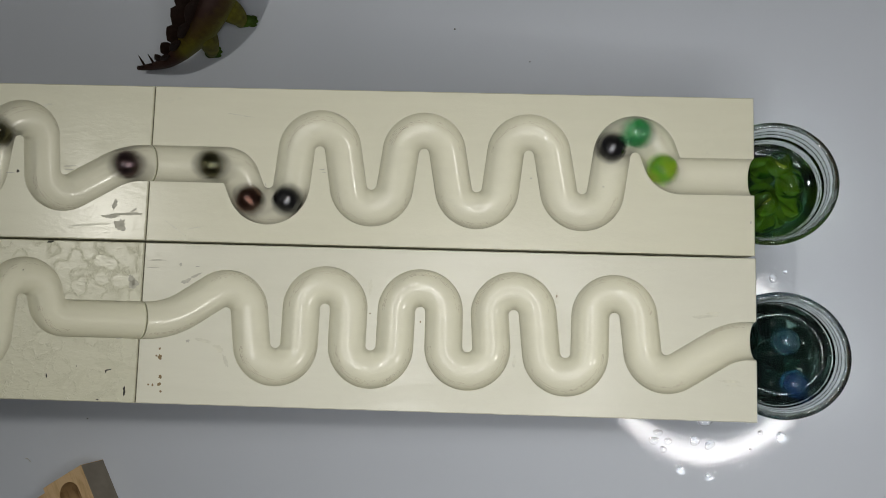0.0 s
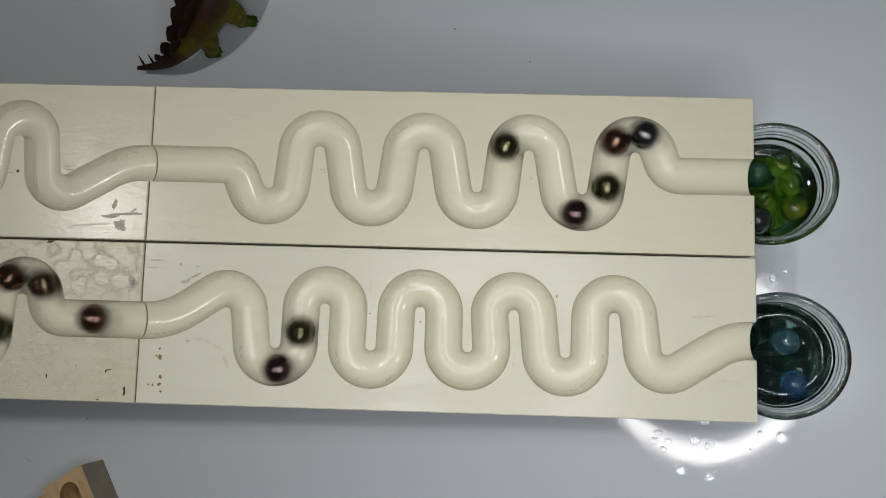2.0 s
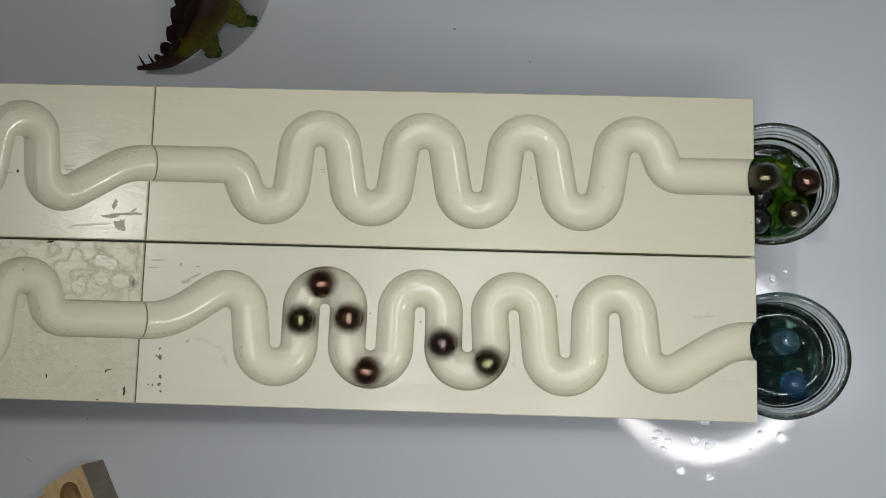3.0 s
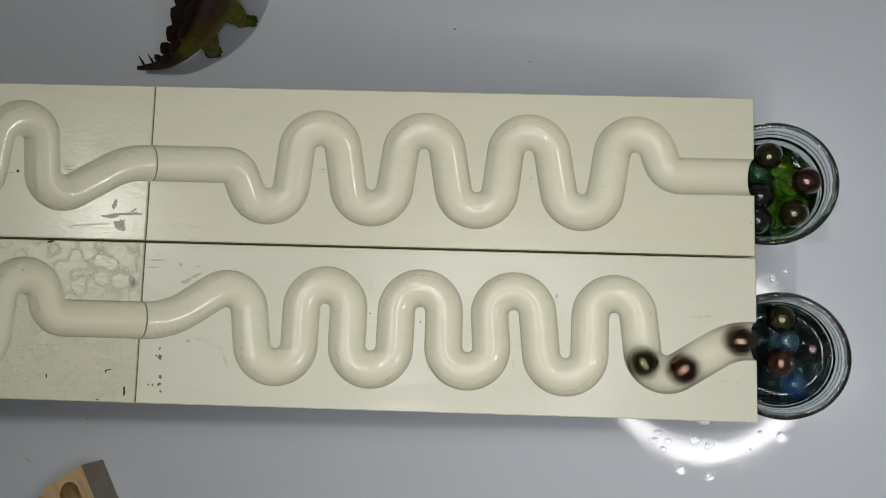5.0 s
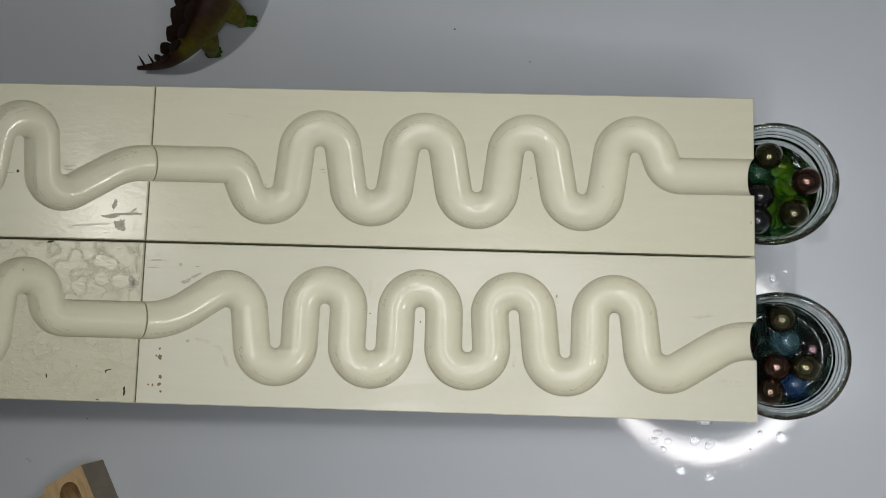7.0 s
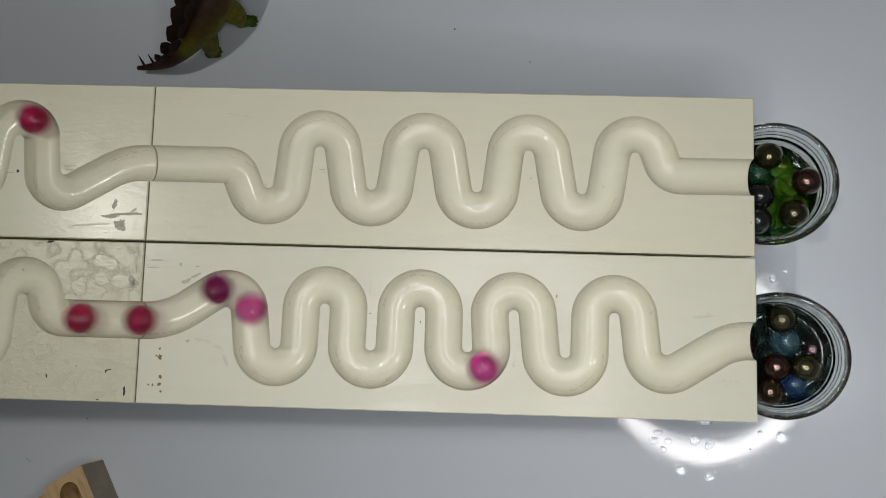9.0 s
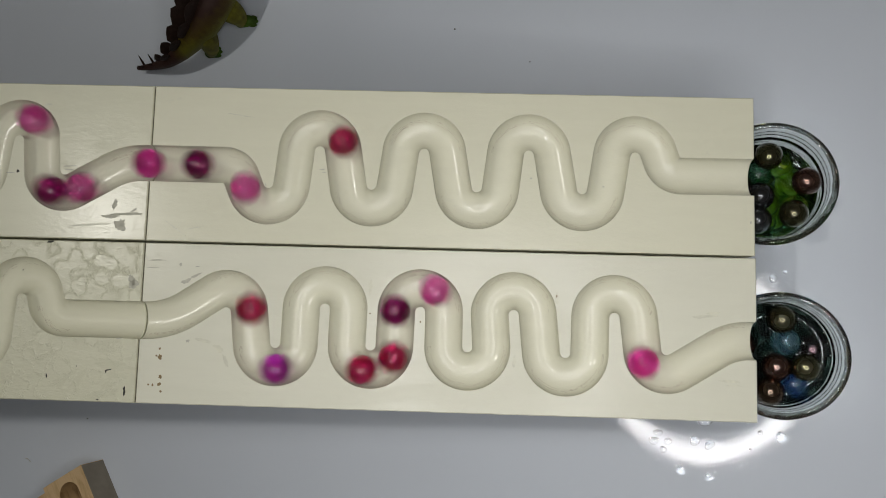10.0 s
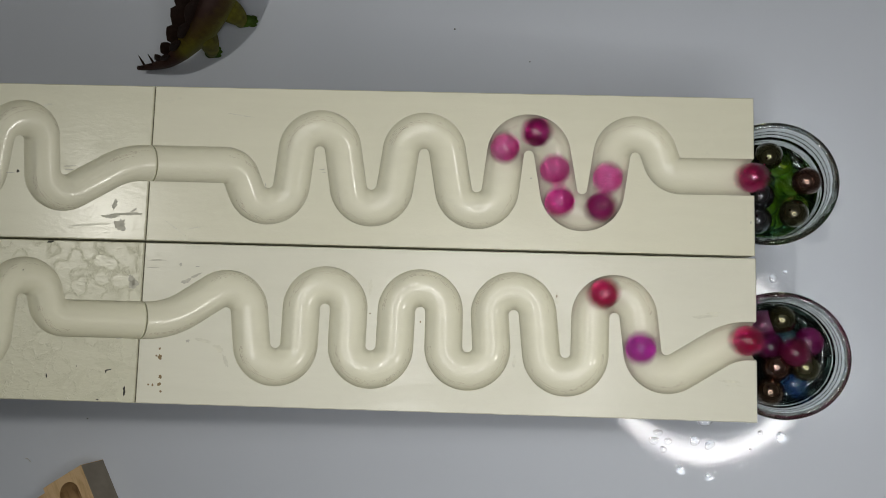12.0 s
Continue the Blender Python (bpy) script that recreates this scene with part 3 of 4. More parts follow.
# ---------------------------------------------------------------- the toy dinosaur
def toy_dinosaur():
    dino = tagged(new("toy_dinosaur"), "brown and green plastic stegosaurus toy on the table", "toy dinosaur")
    spine = [(-0.5094, 0.1778, 0.010), (-0.488, 0.177, 0.014), (-0.466, 0.179, 0.021), (-0.446, 0.1890, 0.027), (-0.429, 0.2030, 0.033), (-0.4167, 0.2198, 0.039),
             (-0.4076, 0.2424, 0.039), (-0.4044, 0.266, 0.034), (-0.4048, 0.2859, 0.026), (-0.4073, 0.3038, 0.022), (-0.4093, 0.3166, 0.020)]
    girth = [0.0018, 0.0036, 0.0062, 0.0100, 0.0150, 0.0185, 0.0188, 0.0140, 0.0088, 0.0075, 0.0035]
    # a finer spine by cubic interpolation
    fine, fat = [], []
    P = [Vector(p) for p in spine]
    for i in range(len(P) - 1):
        a, b, c, d = P[max(i - 1, 0)], P[i], P[i + 1], P[min(i + 2, len(P) - 1)]
        for k in range(4):
            q = k / 4
            fine.append(0.5 * (2 * b + (c - a) * q + (2 * a - 5 * b + 4 * c - d) * q * q + (3 * b - a - 3 * c + d) * q ** 3))
            fat.append(girth[i] + (girth[i + 1] - girth[i]) * q)
    fine.append(P[-1])
    fat.append(girth[-1])
    part("body", tube(fine, fat, 0.96, 28), DINO_SKIN, dino)

    def leg(hip, knee, foot, toe, r):
        """A swelling thigh that narrows into a shank and a flat three-toed foot."""
        pts, rad = [], []
        h, k, f = Vector(hip), Vector(knee), Vector(foot) + Vector((0, 0, 0.0035))
        for c in range(15):
            q = c / 14
            pts.append(h * (1 - q) ** 2 + k * 2 * q * (1 - q) + f * q * q)
            rad.append(r * (0.55 + 0.62 * math.sin(math.pi * min(1, 0.12 + q * 0.9)) ** 0.8 * (1 - 0.45 * q)) if c else r * 0.45)
        ob = part("leg", tube(pts, rad, 1.0, 20), DINO_LEG, dino, "mustard green leg")
        f, t = Vector(foot), Vector(toe)
        ahead = (t - f).normalized()
        side = Vector((-ahead.y, ahead.x, 0))
        sole = [(-0.005, 0.0030, 0.0030), (-0.003, 0.0046, 0.0044), (0.25, 0.0050, 0.0046), (0.6, 0.0042, 0.0040), (0.9, 0.0034, 0.0032), (1.0, 0.0018, 0.0016)]
        spots = [f + ahead * a if a < 0 else f.lerp(t, a) for a, _, _ in sole]
        fb = tube([p + Vector((0, 0, z)) for p, (_, z, _) in zip(spots, sole)], [w for _, _, w in sole], 1.25, 16)
        part("foot", fb, DINO_GREEN, ob)
        for n in (-1, 0, 1):
            b = t + side * 0.0032 * n - ahead * (0.0012 * abs(n))
            tb = tube([b - ahead * 0.003 + Vector((0, 0, 0.0026)), b + Vector((0, 0, 0.0024)), b + ahead * 0.0018 + Vector((0, 0, 0.0016)), b + ahead * 0.0026 + Vector((0, 0, 0.0010))], [0.0018, 0.0021, 0.0015, 0.0006], 1.0, 10)
            part("toe", tb, DINO_GREEN, ob)

    leg((-0.440, 0.204, 0.030), (-0.423, 0.196, 0.034), (-0.4370, 0.1895, 0.0), (-0.4310, 0.1900, 0.0), 0.0104)
    leg((-0.418, 0.222, 0.030), (-0.404, 0.216, 0.025), (-0.4080, 0.2150, 0.0), (-0.3965, 0.2152, 0.0), 0.0100)
    leg((-0.452, 0.210, 0.024), (-0.460, 0.216, 0.016), (-0.456, 0.218, 0.0), (-0.447, 0.223, 0.0), 0.0070)
    leg((-0.418, 0.262, 0.024), (-0.424, 0.270, 0.016), (-0.420, 0.272, 0.0), (-0.412, 0.280, 0.0), 0.0070)
    leg((-0.393, 0.258, 0.024), (-0.384, 0.262, 0.016), (-0.388, 0.262, 0.0), (-0.380, 0.268, 0.0), 0.0070)

    def plate(i, size, lean, k):
        """A blunt five-sided back plate, thick at its foot."""
        d = (fine[min(i + 1, len(fine) - 1)] - fine[i - 1]).normalized()
        side = d.cross(Vector((0, 0, 1))).normalized()
        up = (Vector((0, 0, 1)) + side * lean).normalized()
        base = fine[i] + up * fat[i] * 0.86
        outline = [(-0.36, -0.25), (-0.60, 0.22), (-0.66, 0.52), (-0.34, 0.84), (-0.02, 1.02), (0.30, 0.86), (0.52, 0.60), (0.50, 0.24), (0.36, -0.25)]
        bm = bmesh.new()
        front, back, mid_f, mid_b = [], [], [], []
        for x, y in outline:
            p = base + d * (x * size) + up * (y * size)
            front.append(bm.verts.new(p + side * 0.0005))
            back.append(bm.verts.new(p - side * 0.0005))
            p = base + d * (x * 0.6 * size) + up * ((0.3 + (y - 0.3) * 0.6) * size)
            mid_f.append(bm.verts.new(p + side * 0.0013))
            mid_b.append(bm.verts.new(p - side * 0.0013))
        n = len(outline)
        for r in range(n):
            s = (r + 1) % n
            bm.faces.new((front[r], front[s], back[s], back[r]))
            bm.faces.new((front[r], mid_f[r], mid_f[s], front[s]))
            bm.faces.new((back[r], back[s], mid_b[s], mid_b[r]))
        bm.faces.new(mid_f)
        bm.faces.new(mid_b)
        part("plate", bm, DINO_PLATE, dino, "dark brown back plate", smooth=False)

    for k, (i, size) in enumerate(((6, 0.0070), (8, 0.0080), (9, 0.0105), (11, 0.0105), (12, 0.0135), (14, 0.0130), (15, 0.0160), (17, 0.0155), (18, 0.0175), (20, 0.0170), (21, 0.0180), (23, 0.0170), (24, 0.0165), (27, 0.0135), (30, 0.0100), (33, 0.0080))):
        plate(i, size * 1.12, 0.16 if k % 2 else -0.36, k)
    for i, lean in ((2, 0.5), (2, -0.7), (4, 0.45), (4, -0.7)):
        d = (fine[i + 1] - fine[i - 1]).normalized()
        side = d.cross(Vector((0, 0, 1))).normalized()
        b = fine[i]
        tip = b + Vector((0, 0, 0.0080)) + side * (lean * 0.008 - 0.003) - d * 0.003
        part("tail_spike", tube([b, (b + tip) / 2, tip], [0.0013, 0.0010, 0.0003], 1, 8), DINO_PLATE, dino, "dark tail spike")
    return dino


toy_dinosaur()


# ---------------------------------------------------------------- the wooden block
def wooden_block():
    """A pine block with a long round hole through its top, and a lower step beside it."""
    ob = tagged(new("wooden_block"), "pale pine block with a round hole and a grey side", "wooden block")
    ob.matrix_world = Matrix(((-0.8676, 0.5425, 0, -0.5274), (-0.4973, -0.8401, 0, -0.1742), (0, 0, 1, 0), (0, 0, 0, 1)))
    mm, h = 0.001, 0.0265
    bm = bmesh.new()
    L, W = 44.0, 70.0
    hole = []
    # the hole: straight sides and round ends
    cx, y0, y1, r = 20.5, 17.0, 34.0, 10.2
    for k in range(33):
        a = math.pi + math.pi * k / 32
        hole.append((cx + r * math.cos(a), y0 + r * math.sin(a)))
    for k in range(33):
        a = math.pi * k / 32
        hole.append((cx + r * math.cos(a), y1 + r * math.sin(a)))
    n = len(hole)
    e = 0.5
    top = [bm.verts.new((x * mm, y * mm, h)) for x, y in hole]
    low = [bm.verts.new((x * mm, y * mm, h - 0.0003)) for x, y in hole]
    bore = bmesh.new()
    btop = [bore.verts.new((x * mm, y * mm, h - 0.0003)) for x, y in hole]
    blow = [bore.verts.new((x * mm, y * mm, 0.0010)) for x, y in hole]
    for i in range(n):
        j = (i + 1) % n
        bm.faces.new((top[i], top[j], low[j], low[i]))
        bore.faces.new((btop[i], btop[j], blow[j], blow[i]))
    bore.faces.new(blow)
    # the lining's dark colour carries the hole's inner shade
    part("bore", bore, PINE_BORE_SHADE, ob, "drilled hole with its shade in the colour")
    rim = [bm.verts.new((x * mm, y * mm, h)) for x, y in ((e, e), (L - e, e), (L - e, W - e), (e, W - e))]
    # the top face in two halves round the hole
    left_i, right_i = 0, 32
    bm.faces.new([rim[0], rim[1]] + [top[k] for k in range(right_i, left_i - 1, -1)])
    bm.faces.new([rim[2], rim[3]] + [top[left_i]] + [top[k] for k in range(n - 1, right_i - 1, -1)])
    bm.faces.new((rim[1], rim[2], top[right_i]))
    bm.faces.new((rim[3], rim[0], top[left_i]))
    side = [bm.verts.new((x * mm, y * mm, h - e * mm)) for x, y in ((0, 0), (L, 0), (L, W), (0, W))]
    foot = [bm.verts.new((x * mm, y * mm, 0)) for x, y in ((0, 0), (L, 0), (L, W), (0, W))]
    for i in range(4):
        j = (i + 1) % 4
        bm.faces.new((rim[i], rim[j], side[j], side[i]))
        bm.faces.new((side[i], side[j], foot[j], foot[i]))
    bm.faces.new(foot)
    bmesh.ops.recalc_face_normals(bm, faces=bm.faces)
    me = bpy.data.meshes.new("block_body")
    bm.to_mesh(me)
    bm.free()
    me.materials.append(PINE)
    body = new("block_body", me)
    body.parent = ob
    part("step", box((0.024, 0.064, 0.0225), (0.0563, 0.0355, 0.01125), 0.0006), PINE, ob, "lower pine step", smooth=False)
    # a thin sheet makes this side greyer and darker than the pine
    part("side_face", box((0.0004, 0.0690, 0.0255), (-0.00022, 0.035, 0.0130)), WOOD_GREY, ob, "grey side", smooth=False)


wooden_block()


# ---------------------------------------------------------------- spilled water and specks on the table
def drop(x, y, r, stretch=1.0, turn=0.0, high=0.055):
    rnd = random.Random(int(abs(x * 9000 + y * 5000)))
    bm = bmesh.new()
    n, rings = 20, []
    wob = [rnd.uniform(0.8, 1.2) for _ in range(5)]
    for k in range(5):
        q = k / 4
        ring = []
        for i in range(n):
            a = 2 * math.pi * i / n
            s = r * math.cos(q * math.pi / 2) * (1 + 0.16 * math.sin(2 * a + wob[0] * 5) + 0.10 * math.sin(3 * a + wob[1] * 7)) if k < 4 else 0
            px, py = s * math.cos(a) * stretch, s * math.sin(a)
            c, sn = math.cos(turn), math.sin(turn)
            ring.append((px * c - py * sn, px * sn + py * c, r * high * math.sin(q * math.pi / 2) + 0.00005))
        rings.append([bm.verts.new(p) for p in ring] if k < 4 else [bm.verts.new((0, 0, r * high))])
    for k in range(3):
        for i in range(n):
            j = (i + 1) % n
            bm.faces.new((rings[k][i], rings[k][j], rings[k + 1][j], rings[k + 1][i]))
    for i in range(n):
        bm.faces.new((rings[3][i], rings[3][(i + 1) % n], rings[4][0]))
    bm.faces.new(rings[0])
    ob = mesh_object("water_drop", bm, DROP)
    ob.location = (x, y, 0)
    ob.visible_shadow = False
    tagged(ob, "spilled clear water drop on the table", "water drop", "spilled water drops")


for x, y, r, stretch, turn in ((0.0262, -0.1153, 0.0030, 1.5, 1.4), (-0.0204, -0.1457, 0.0024, 1.5, 0.1), (-0.0391, -0.1426, 0.0026, 1.3, 0.6), (0.0221, -0.0066, 0.0024, 1.4, 2.5),
                               (-0.0545, -0.1175, 0.0021, 1.7, 0.2), (-0.0575, -0.1232, 0.0024, 1.7, 0.0), (-0.0478, -0.1232, 0.0022, 1.4, 0.2), (-0.0510, -0.1290, 0.0021, 1.3, 0.4),
                               (-0.0300, -0.1215, 0.0028, 1.3, 0.1), (-0.0200, -0.1235, 0.0026, 1.5, 0.3), (0.0130, -0.1130, 0.0016, 1.2, 0.3), (0.0065, -0.1250, 0.0011, 1.0, 0),
                               (-0.022, -0.1060, 0.0040, 1.6, 0.1), (0.0300, -0.0020, 0.0013, 1.2, 1.0)):
    drop(x, y, r, stretch, turn)

for x, y, r in ((-0.2135, 0.193, 0.0007), (-0.1515, 0.1612, 0.0005), (-0.5467, -0.1398, 0.0005)):
    ob = mesh_object("crumb", box((r * 2, r * 1.4, r), (0, 0, r / 2 + 0.0000), r * 0.3), DIRT_BLACK)
    ob.location = (x, y, 0)
    tagged(ob, "tiny dark crumb on the table", "crumb", "crumbs")
hair = mesh_object("thread", tube([(-0.6119, -0.1803, 0.0004), (-0.6095, -0.1800, 0.0005), (-0.6075, -0.1810, 0.0005), (-0.6062, -0.1829, 0.0004)], [0.0003] * 4, 1, 6), DULL_GREY)
tagged(hair, "short curled grey thread on the table", "thread")


# ---------------------------------------------------------------- what moves
def track_line(left, right):
    """The marbles' line down two boards, a point a millimetre, climbing the outer wall of each bend."""
    a, b = route(left), route(right)
    p = np.vstack([a, b[1:]])
    run = np.r_[0, np.cumsum(np.hypot(*np.diff(p, axis=0).T))]
    s = np.arange(0, run[-1], 1.0)
    q = np.stack([np.interp(s, run, p[:, i]) for i in (0, 1)], 1)
    t = np.gradient(q, axis=0)
    t /= np.hypot(t[:, 0], t[:, 1])[:, None]
    n = np.stack([-t[:, 1], t[:, 0]], 1)
    k = t[:-1, 0] * t[1:, 1] - t[:-1, 1] * t[1:, 0]
    k = np.r_[k, k[-1]]
    w = np.hanning(19)
    k = np.convolve(np.pad(k, 9, mode="edge"), w / w.sum(), mode="valid")
    out = -1.3 * np.clip(k * 14, -1, 1)
    lift = MARBLE_R - GROOVE_DEPTH + out ** 2 / 13
    return np.column_stack([q + n * out[:, None], lift]) * 0.001


def smooth_run(samples):
    """A steady course through (seconds, millimetres): monotone cubic."""
    t, s = (np.array(c, float) for c in zip(*samples))
    h, d = np.diff(t), np.diff(s) / np.diff(t)
    m = np.r_[d[0], [0 if a * b <= 0 else 2 * a * b / (a + b) for a, b in zip(d[:-1], d[1:])], d[-1]]

    def at(x):
        if x <= t[0]:
            return s[0] + m[0] * (x - t[0])
        if x >= t[-1]:
            return s[-1] + m[-1] * (x - t[-1])
        i = int(np.searchsorted(t, x, side="right")) - 1
        i = min(i, len(h) - 1)
        q = (x - t[i]) / h[i]
        return (s[i] * (1 + 2 * q) * (1 - q) ** 2 + m[i] * h[i] * q * (1 - q) ** 2 + s[i + 1] * q * q * (3 - 2 * q) + m[i + 1] * h[i] * q * q * (q - 1))
    return at


def rolling(line, samples, wait, rest):
    """Poses of a marble: it waits at `wait` mm, rolls down the groove, drops off its end and comes to rest at a place in the jar."""
    last = len(line) - 1
    t0, s0 = samples[0]
    if t0 > 0:
        samples = [(t0 - (s0 - wait) / 260.0, wait)] + samples
    run = smooth_run(samples)
    spin = Matrix.Identity(4)
    rows, before, fall, t = [], None, None, 0.0
    rest = Vector(rest)
    for step in range(361):
        t = step / 30
        s = max(run(t), samples[0][1]) if t <= samples[0][0] and samples[0][0] > 0 else run(t)
        if s < last:
            i = max(0, min(int(s), last - 1))
            p = BOARD @ Vector(line[i] + (line[i + 1] - line[i]) * (s - i))
        else:
            if fall is None:
                fall = t - (s - last) / 230.0
                edge_place = BOARD @ Vector(line[last])
            q = t - fall
            p = edge_place + Vector((0.22 * q, 0, -0.06 * q - 4.9 * q * q))
            blend = min(1.0, q / 0.13)
            low = rest.z + max(0.0, 0.010 * (1 - q / 0.35))
            p.x += (rest.x - p.x) * blend ** 2
            p.y += (rest.y - p.y) * blend ** 2
            p.z = max(p.z, low)
            if q > 0.13:
                p.x, p.y = rest.x, rest.y
        if before is not None and (p - before).length > 1e-6:
            d = p - before
            axis = Vector((0, 0, 1)).cross(d)
            if axis.length > 1e-7:
                spin = Matrix.Rotation(min(0.75 * d.length / (MARBLE_R * 0.001), 1.2), 4, axis.normalized()) @ spin
        before = p.copy()
        rows.append((t, Matrix.Translation(p) @ spin))
    kept = [rows[0]]
    for a, b, c in zip(rows[:-2], rows[1:-1], rows[2:]):
        if (b[1].translation - a[1].translation).length > 1e-6 or (c[1].translation - b[1].translation).length > 1e-6:
            kept.append(b)
    return kept + [rows[-1]]


def motions():
    upper = track_line(UPPER_LEFT, UPPER_RIGHT)
    lower = track_line(LOWER_LEFT, LOWER_RIGHT)
    walk(skinned("lime"), rolling(upper, [(0, 1123), (0.1, 1141), (0.2, 1167)], 0, (0.0297, 0.0363, 0.0415)))
    walk(skinned("green"), rolling(upper, [(0, 1096), (0.1, 1124), (0.2, 1141), (0.3, 1167)], 0, (0.0079, 0.0590, 0.0410)))
    walk(skinned("gunmetal"), rolling(upper, [(0, 1078), (0.1, 1097), (0.2, 1120), (0.3, 1140), (0.4, 1162)], 0, (0.0060, 0.0275, 0.0530)))
    walk(skinned("gunmetal"), rolling(upper, [(0, 659), (0.1, 681), (0.2, 702), (0.3, 725), (0.4, 751), (0.5, 774), (0.8, 841), (1, 886), (1.2, 933), (1.3, 955), (1.5, 997), (1.6, 1021), (1.7, 1040), (2, 1100), (2.3, 1173)], 0, (0.0077, 0.0429, 0.0530)))
    walk(skinned("copper"), rolling(upper, [(0, 635), (0.1, 660), (0.2, 685), (0.3, 704), (0.4, 726), (0.5, 751), (0.8, 819), (1, 865), (1.2, 908), (1.3, 929), (1.5, 970), (1.6, 993), (1.7, 1015), (2, 1082), (2.3, 1141), (2.4, 1169)], 0, (0.0350, 0.0517, 0.0530)))
    walk(skinned("olive"), rolling(upper, [(0, 599), (0.1, 635), (0.2, 660), (0.3, 685), (0.4, 700), (0.5, 718), (0.8, 783), (1, 830), (1.2, 880), (1.3, 902), (1.5, 947), (1.6, 966), (1.7, 989), (2, 1054), (2.3, 1116), (2.4, 1136), (2.5, 1159)], 0, (0.0273, 0.0315, 0.0530)))
    walk(skinned("plum"), rolling(upper, [(0, 548), (0.1, 584), (0.2, 623), (0.3, 650), (0.4, 673), (0.5, 696), (0.8, 766), (1, 812), (1.2, 850), (1.3, 872), (1.5, 915), (1.6, 939), (1.7, 958), (2, 1027), (2.3, 1091), (2.4, 1114), (2.5, 1134)], 0, (-0.0060, 0.0536, 0.0500)))
    walk(skinned("olive"), rolling(upper, [(0, 427), (0.1, 455), (0.2, 482), (0.3, 510), (0.4, 539), (0.5, 577), (0.8, 673), (1, 717), (1.2, 766), (1.3, 789), (1.5, 834), (1.6, 856), (1.7, 882), (2, 950), (2.3, 1020), (2.5, 1066), (2.7, 1112), (2.8, 1134), (2.9, 1158), (3.0, 1184)], 0, (0.0131, 0.0686, 0.0530)))
    walk(skinned("olive"), rolling(lower, [(1.2, 472), (1.3, 497), (1.5, 555), (1.6, 589), (1.7, 622), (2, 705), (2.3, 780), (2.4, 803), (2.5, 828), (2.7, 877), (2.8, 900), (3, 947), (3.2, 993), (4, 1179), (4.2, 1228)], 400, (0.0196, -0.0354, 0.0530)))
    walk(skinned("plum"), rolling(lower, [(1.2, 447), (1.3, 472), (1.5, 528), (1.6, 562), (1.7, 603), (2, 678), (2.3, 749), (2.4, 773), (2.5, 797), (2.7, 842), (2.8, 863), (3, 910), (3.2, 957), (4, 1143), (4.4, 1239)], 382, (0.0383, -0.0534, 0.0430)))
    walk(skinned("copper"), rolling(lower, [(2, 531), (2.3, 633), (2.4, 660), (2.5, 684), (2.7, 732), (2.8, 756), (3, 804), (3.2, 853), (4.8, 1225)], 364, (0.0163, -0.0649, 0.0530)))
    walk(skinned("bronze"), rolling(lower, [(2, 488), (2.3, 580), (2.4, 617), (2.5, 649), (2.7, 695), (2.8, 720), (3, 768), (3.2, 815), (4.8, 1185), (5, 1236)], 346, (0.0122, -0.0802, 0.0530)))
    walk(skinned("copper"), rolling(lower, [(2, 466), (2.3, 541), (2.4, 579), (2.5, 612), (2.7, 660), (2.8, 686), (3, 738), (3.2, 787), (4.8, 1152), (5, 1199)], 328, (-0.0040, -0.0519, 0.0500)))
    walk(skinned("olive"), rolling(lower, [(2, 434), (2.3, 511), (2.4, 540), (2.5, 577), (2.7, 643), (2.8, 667), (3, 712), (3.2, 759), (4.8, 1128), (5, 1174), (5.2, 1221)], 310, (0.0327, -0.0643, 0.0530)))
    walk(skinned("magenta"), rolling(lower, [(7.2, 444), (7.3, 471), (7.6, 559), (7.8, 627), (8.1, 714), (8.4, 794), (8.8, 895), (9, 943), (9.2, 992), (9.3, 1016), (9.5, 1064), (9.7, 1109), (10, 1174), (10.2, 1223)], 292, (0.0353, -0.0487, 0.0500)))
    walk(skinned("rose"), rolling(lower, [(8.8, 566), (9, 635), (9.2, 687), (9.3, 714), (9.5, 764), (9.7, 805), (10, 878), (10.3, 948), (10.5, 994), (10.7, 1038), (11, 1106), (11.3, 1176), (11.5, 1228)], 274, (0.0094, -0.0385, 0.0502)))
    walk(skinned("plumred"), rolling(lower, [(8.8, 528), (9, 609), (9.2, 667), (9.3, 694), (9.5, 742), (9.7, 780), (10, 848), (10.3, 910), (10.5, 959), (10.7, 1005), (11, 1071), (11.3, 1137), (11.5, 1184), (11.7, 1237)], 256, (0.0128, -0.0524, 0.0502)))
    walk(skinned("crimson"), rolling(lower, [(8.8, 500), (9, 559), (9.2, 628), (9.3, 658), (9.5, 710), (9.7, 748), (10, 821), (10.3, 893), (10.5, 934), (10.7, 979), (11, 1042), (11.3, 1109), (11.5, 1153), (11.7, 1200)], 238, (0.0275, -0.0576, 0.0510)))
    walk(skinned("crimson"), rolling(lower, [(8.8, 471), (9, 523), (9.2, 595), (9.3, 627), (9.5, 682), (9.7, 727), (10, 801), (10.3, 865), (10.5, 904), (10.7, 945), (11, 1013), (11.3, 1087), (11.5, 1126), (11.7, 1169), (12, 1240)], 220, (0.01, -0.056, 0.062)))
    walk(skinned("violet"), rolling(lower, [(9.2, 444), (9.3, 470), (9.5, 525), (9.7, 583), (10, 677), (10.3, 757), (10.5, 810), (10.7, 862), (11, 932), (11.3, 1002), (11.5, 1047), (11.7, 1094), (12, 1166)], 202, (0.02, -0.05, 0.064)))
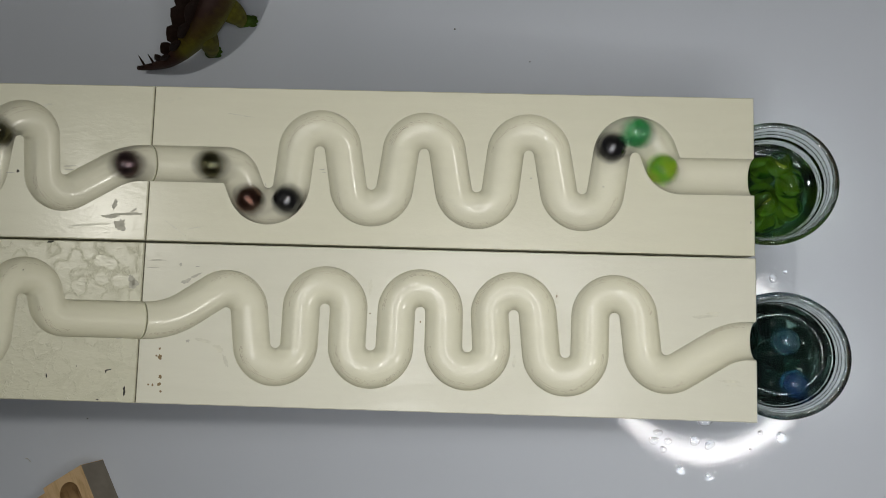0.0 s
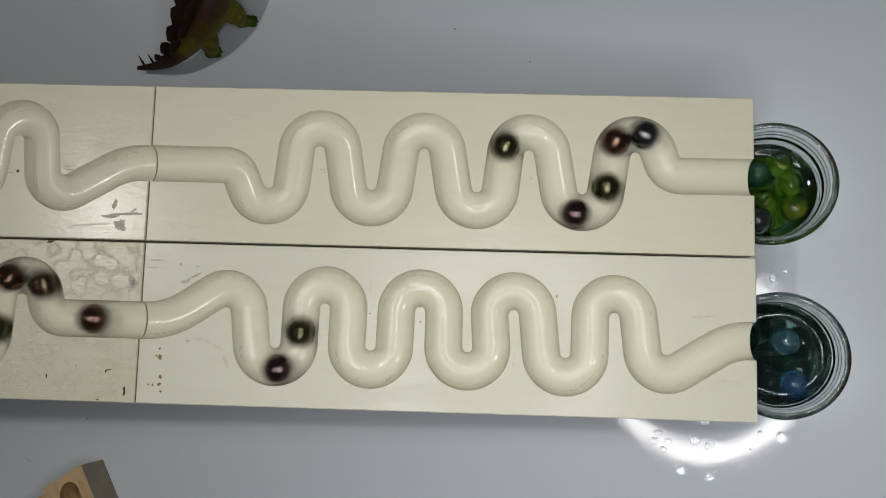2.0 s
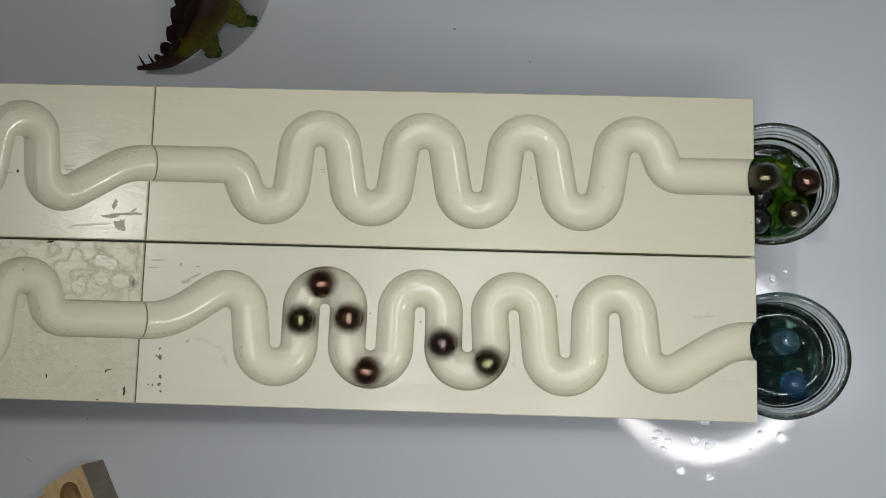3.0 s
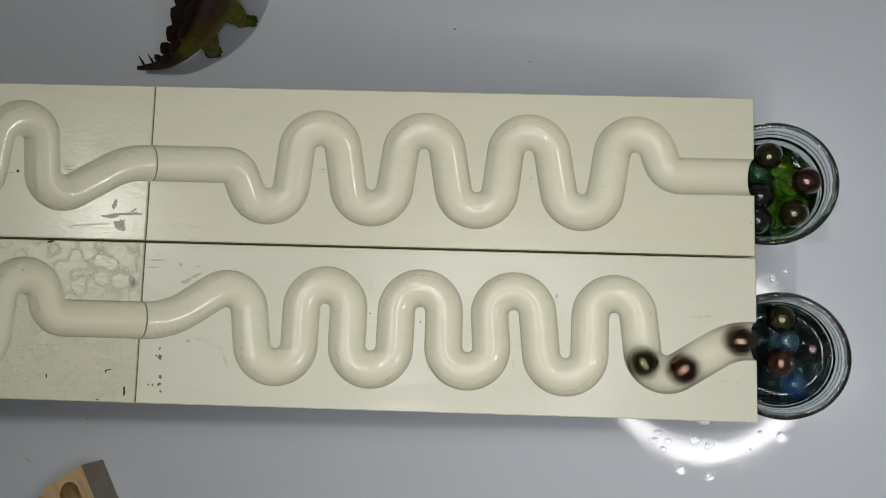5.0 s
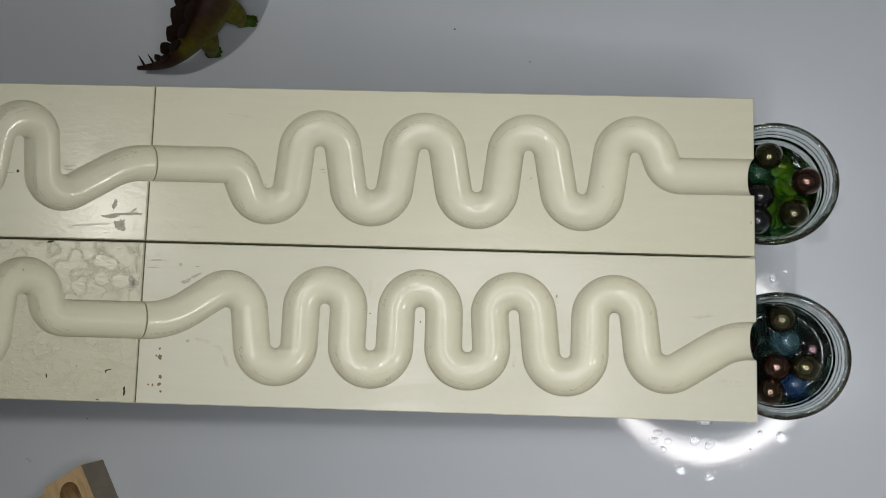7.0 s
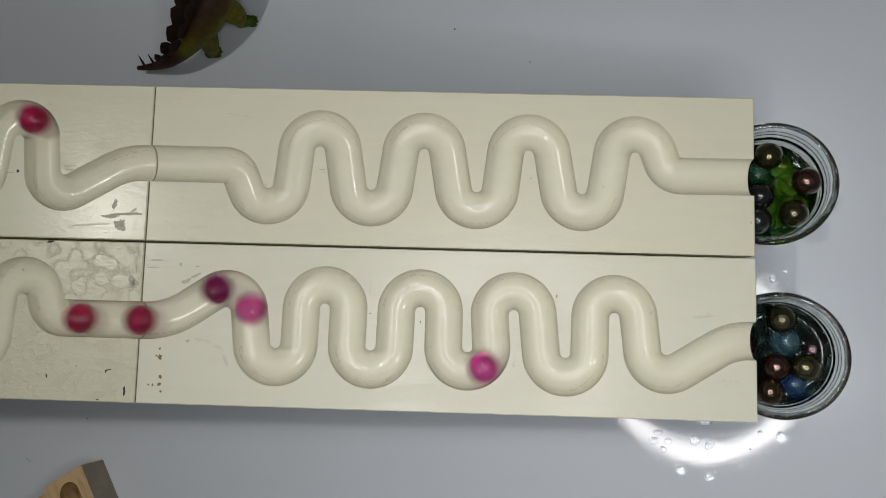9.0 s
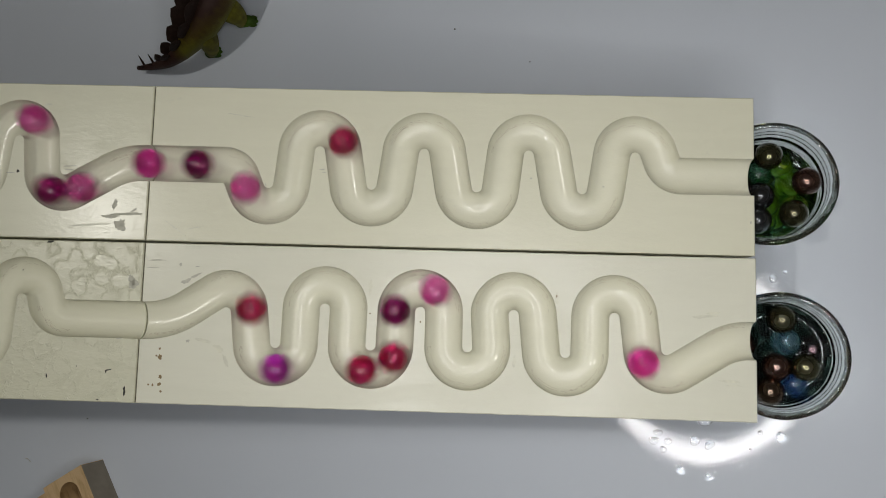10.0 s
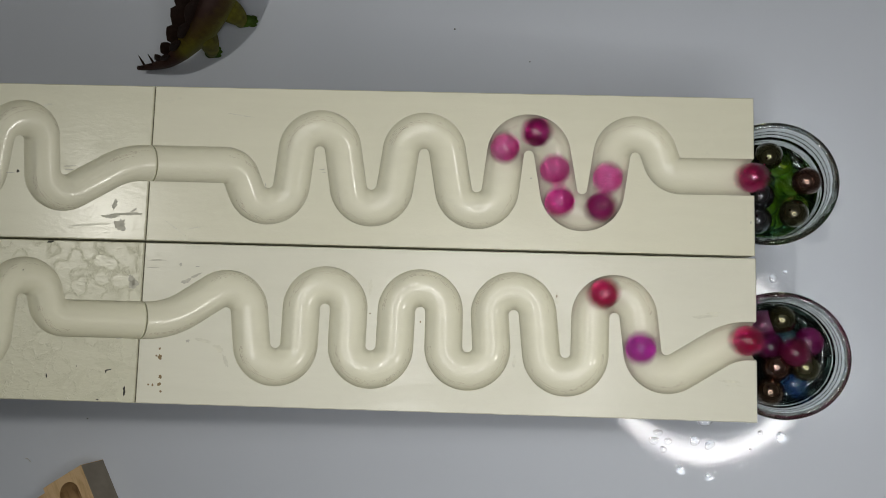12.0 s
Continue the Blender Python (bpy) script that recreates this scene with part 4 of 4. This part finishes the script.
    walk(skinned("crimson"), rolling(lower, [(9.3, 434), (9.5, 486), (9.7, 534), (10, 635), (10.3, 717), (10.5, 767), (10.7, 817), (11, 892), (11.3, 965), (11.5, 1008), (11.7, 1053), (12, 1121)], 184, (0.02, -0.06, 0.064)))
    walk(skinned("crimson"), rolling(upper, [(8.8, 401), (9, 452), (9.2, 507), (9.3, 539), (9.5, 616), (9.6, 635), (9.7, 658), (10, 727), (10.3, 797), (10.5, 840), (10.7, 888), (11, 955), (11.3, 1021), (11.5, 1064), (11.7, 1108), (12, 1176)], 345, (0.02, 0.05, 0.055)))
    walk(skinned("rose"), rolling(upper, [(9.3, 420), (9.5, 474), (9.7, 518), (10, 628), (10.3, 697), (10.5, 748), (10.7, 789), (11, 851), (11.3, 918), (11.5, 954), (11.7, 996), (12, 1060)], 327, (0.02, 0.05, 0.06)))
    walk(skinned("plumred"), rolling(upper, [(9.5, 452), (9.6, 467), (9.7, 495), (10, 591), (10.3, 681), (10.5, 722), (10.7, 766), (11, 828), (11.3, 898), (11.5, 936), (11.7, 976), (12, 1042)], 309, (0.02, 0.05, 0.06)))
    walk(skinned("magenta"), rolling(upper, [(9.5, 427), (9.6, 441), (9.7, 470), (10, 561), (10.3, 650), (10.5, 692), (10.7, 738), (11, 812), (11.3, 873), (11.5, 919), (11.7, 952), (12, 1016)], 291, (0.02, 0.05, 0.06)))
    walk(skinned("rose"), rolling(upper, [(9.5, 400), (9.7, 439), (10, 517), (10.3, 616), (10.5, 675), (10.7, 714), (11, 786), (11.3, 847), (11.5, 890), (11.7, 935), (12, 997)], 273, (0.02, 0.05, 0.06)))
    walk(skinned("plumred"), rolling(upper, [(9.7, 418), (10, 498), (10.3, 603), (10.5, 653), (10.7, 696), (11, 760), (11.3, 828), (11.5, 873), (11.7, 913), (12, 971)], 255, (0.02, 0.05, 0.06)))
    walk(skinned("rose"), rolling(upper, [(10, 452), (10.3, 538), (10.5, 616), (10.7, 672), (11, 738), (11.3, 807), (11.5, 850), (11.7, 895), (12, 949)], 237, (0.02, 0.05, 0.06)))


motions()
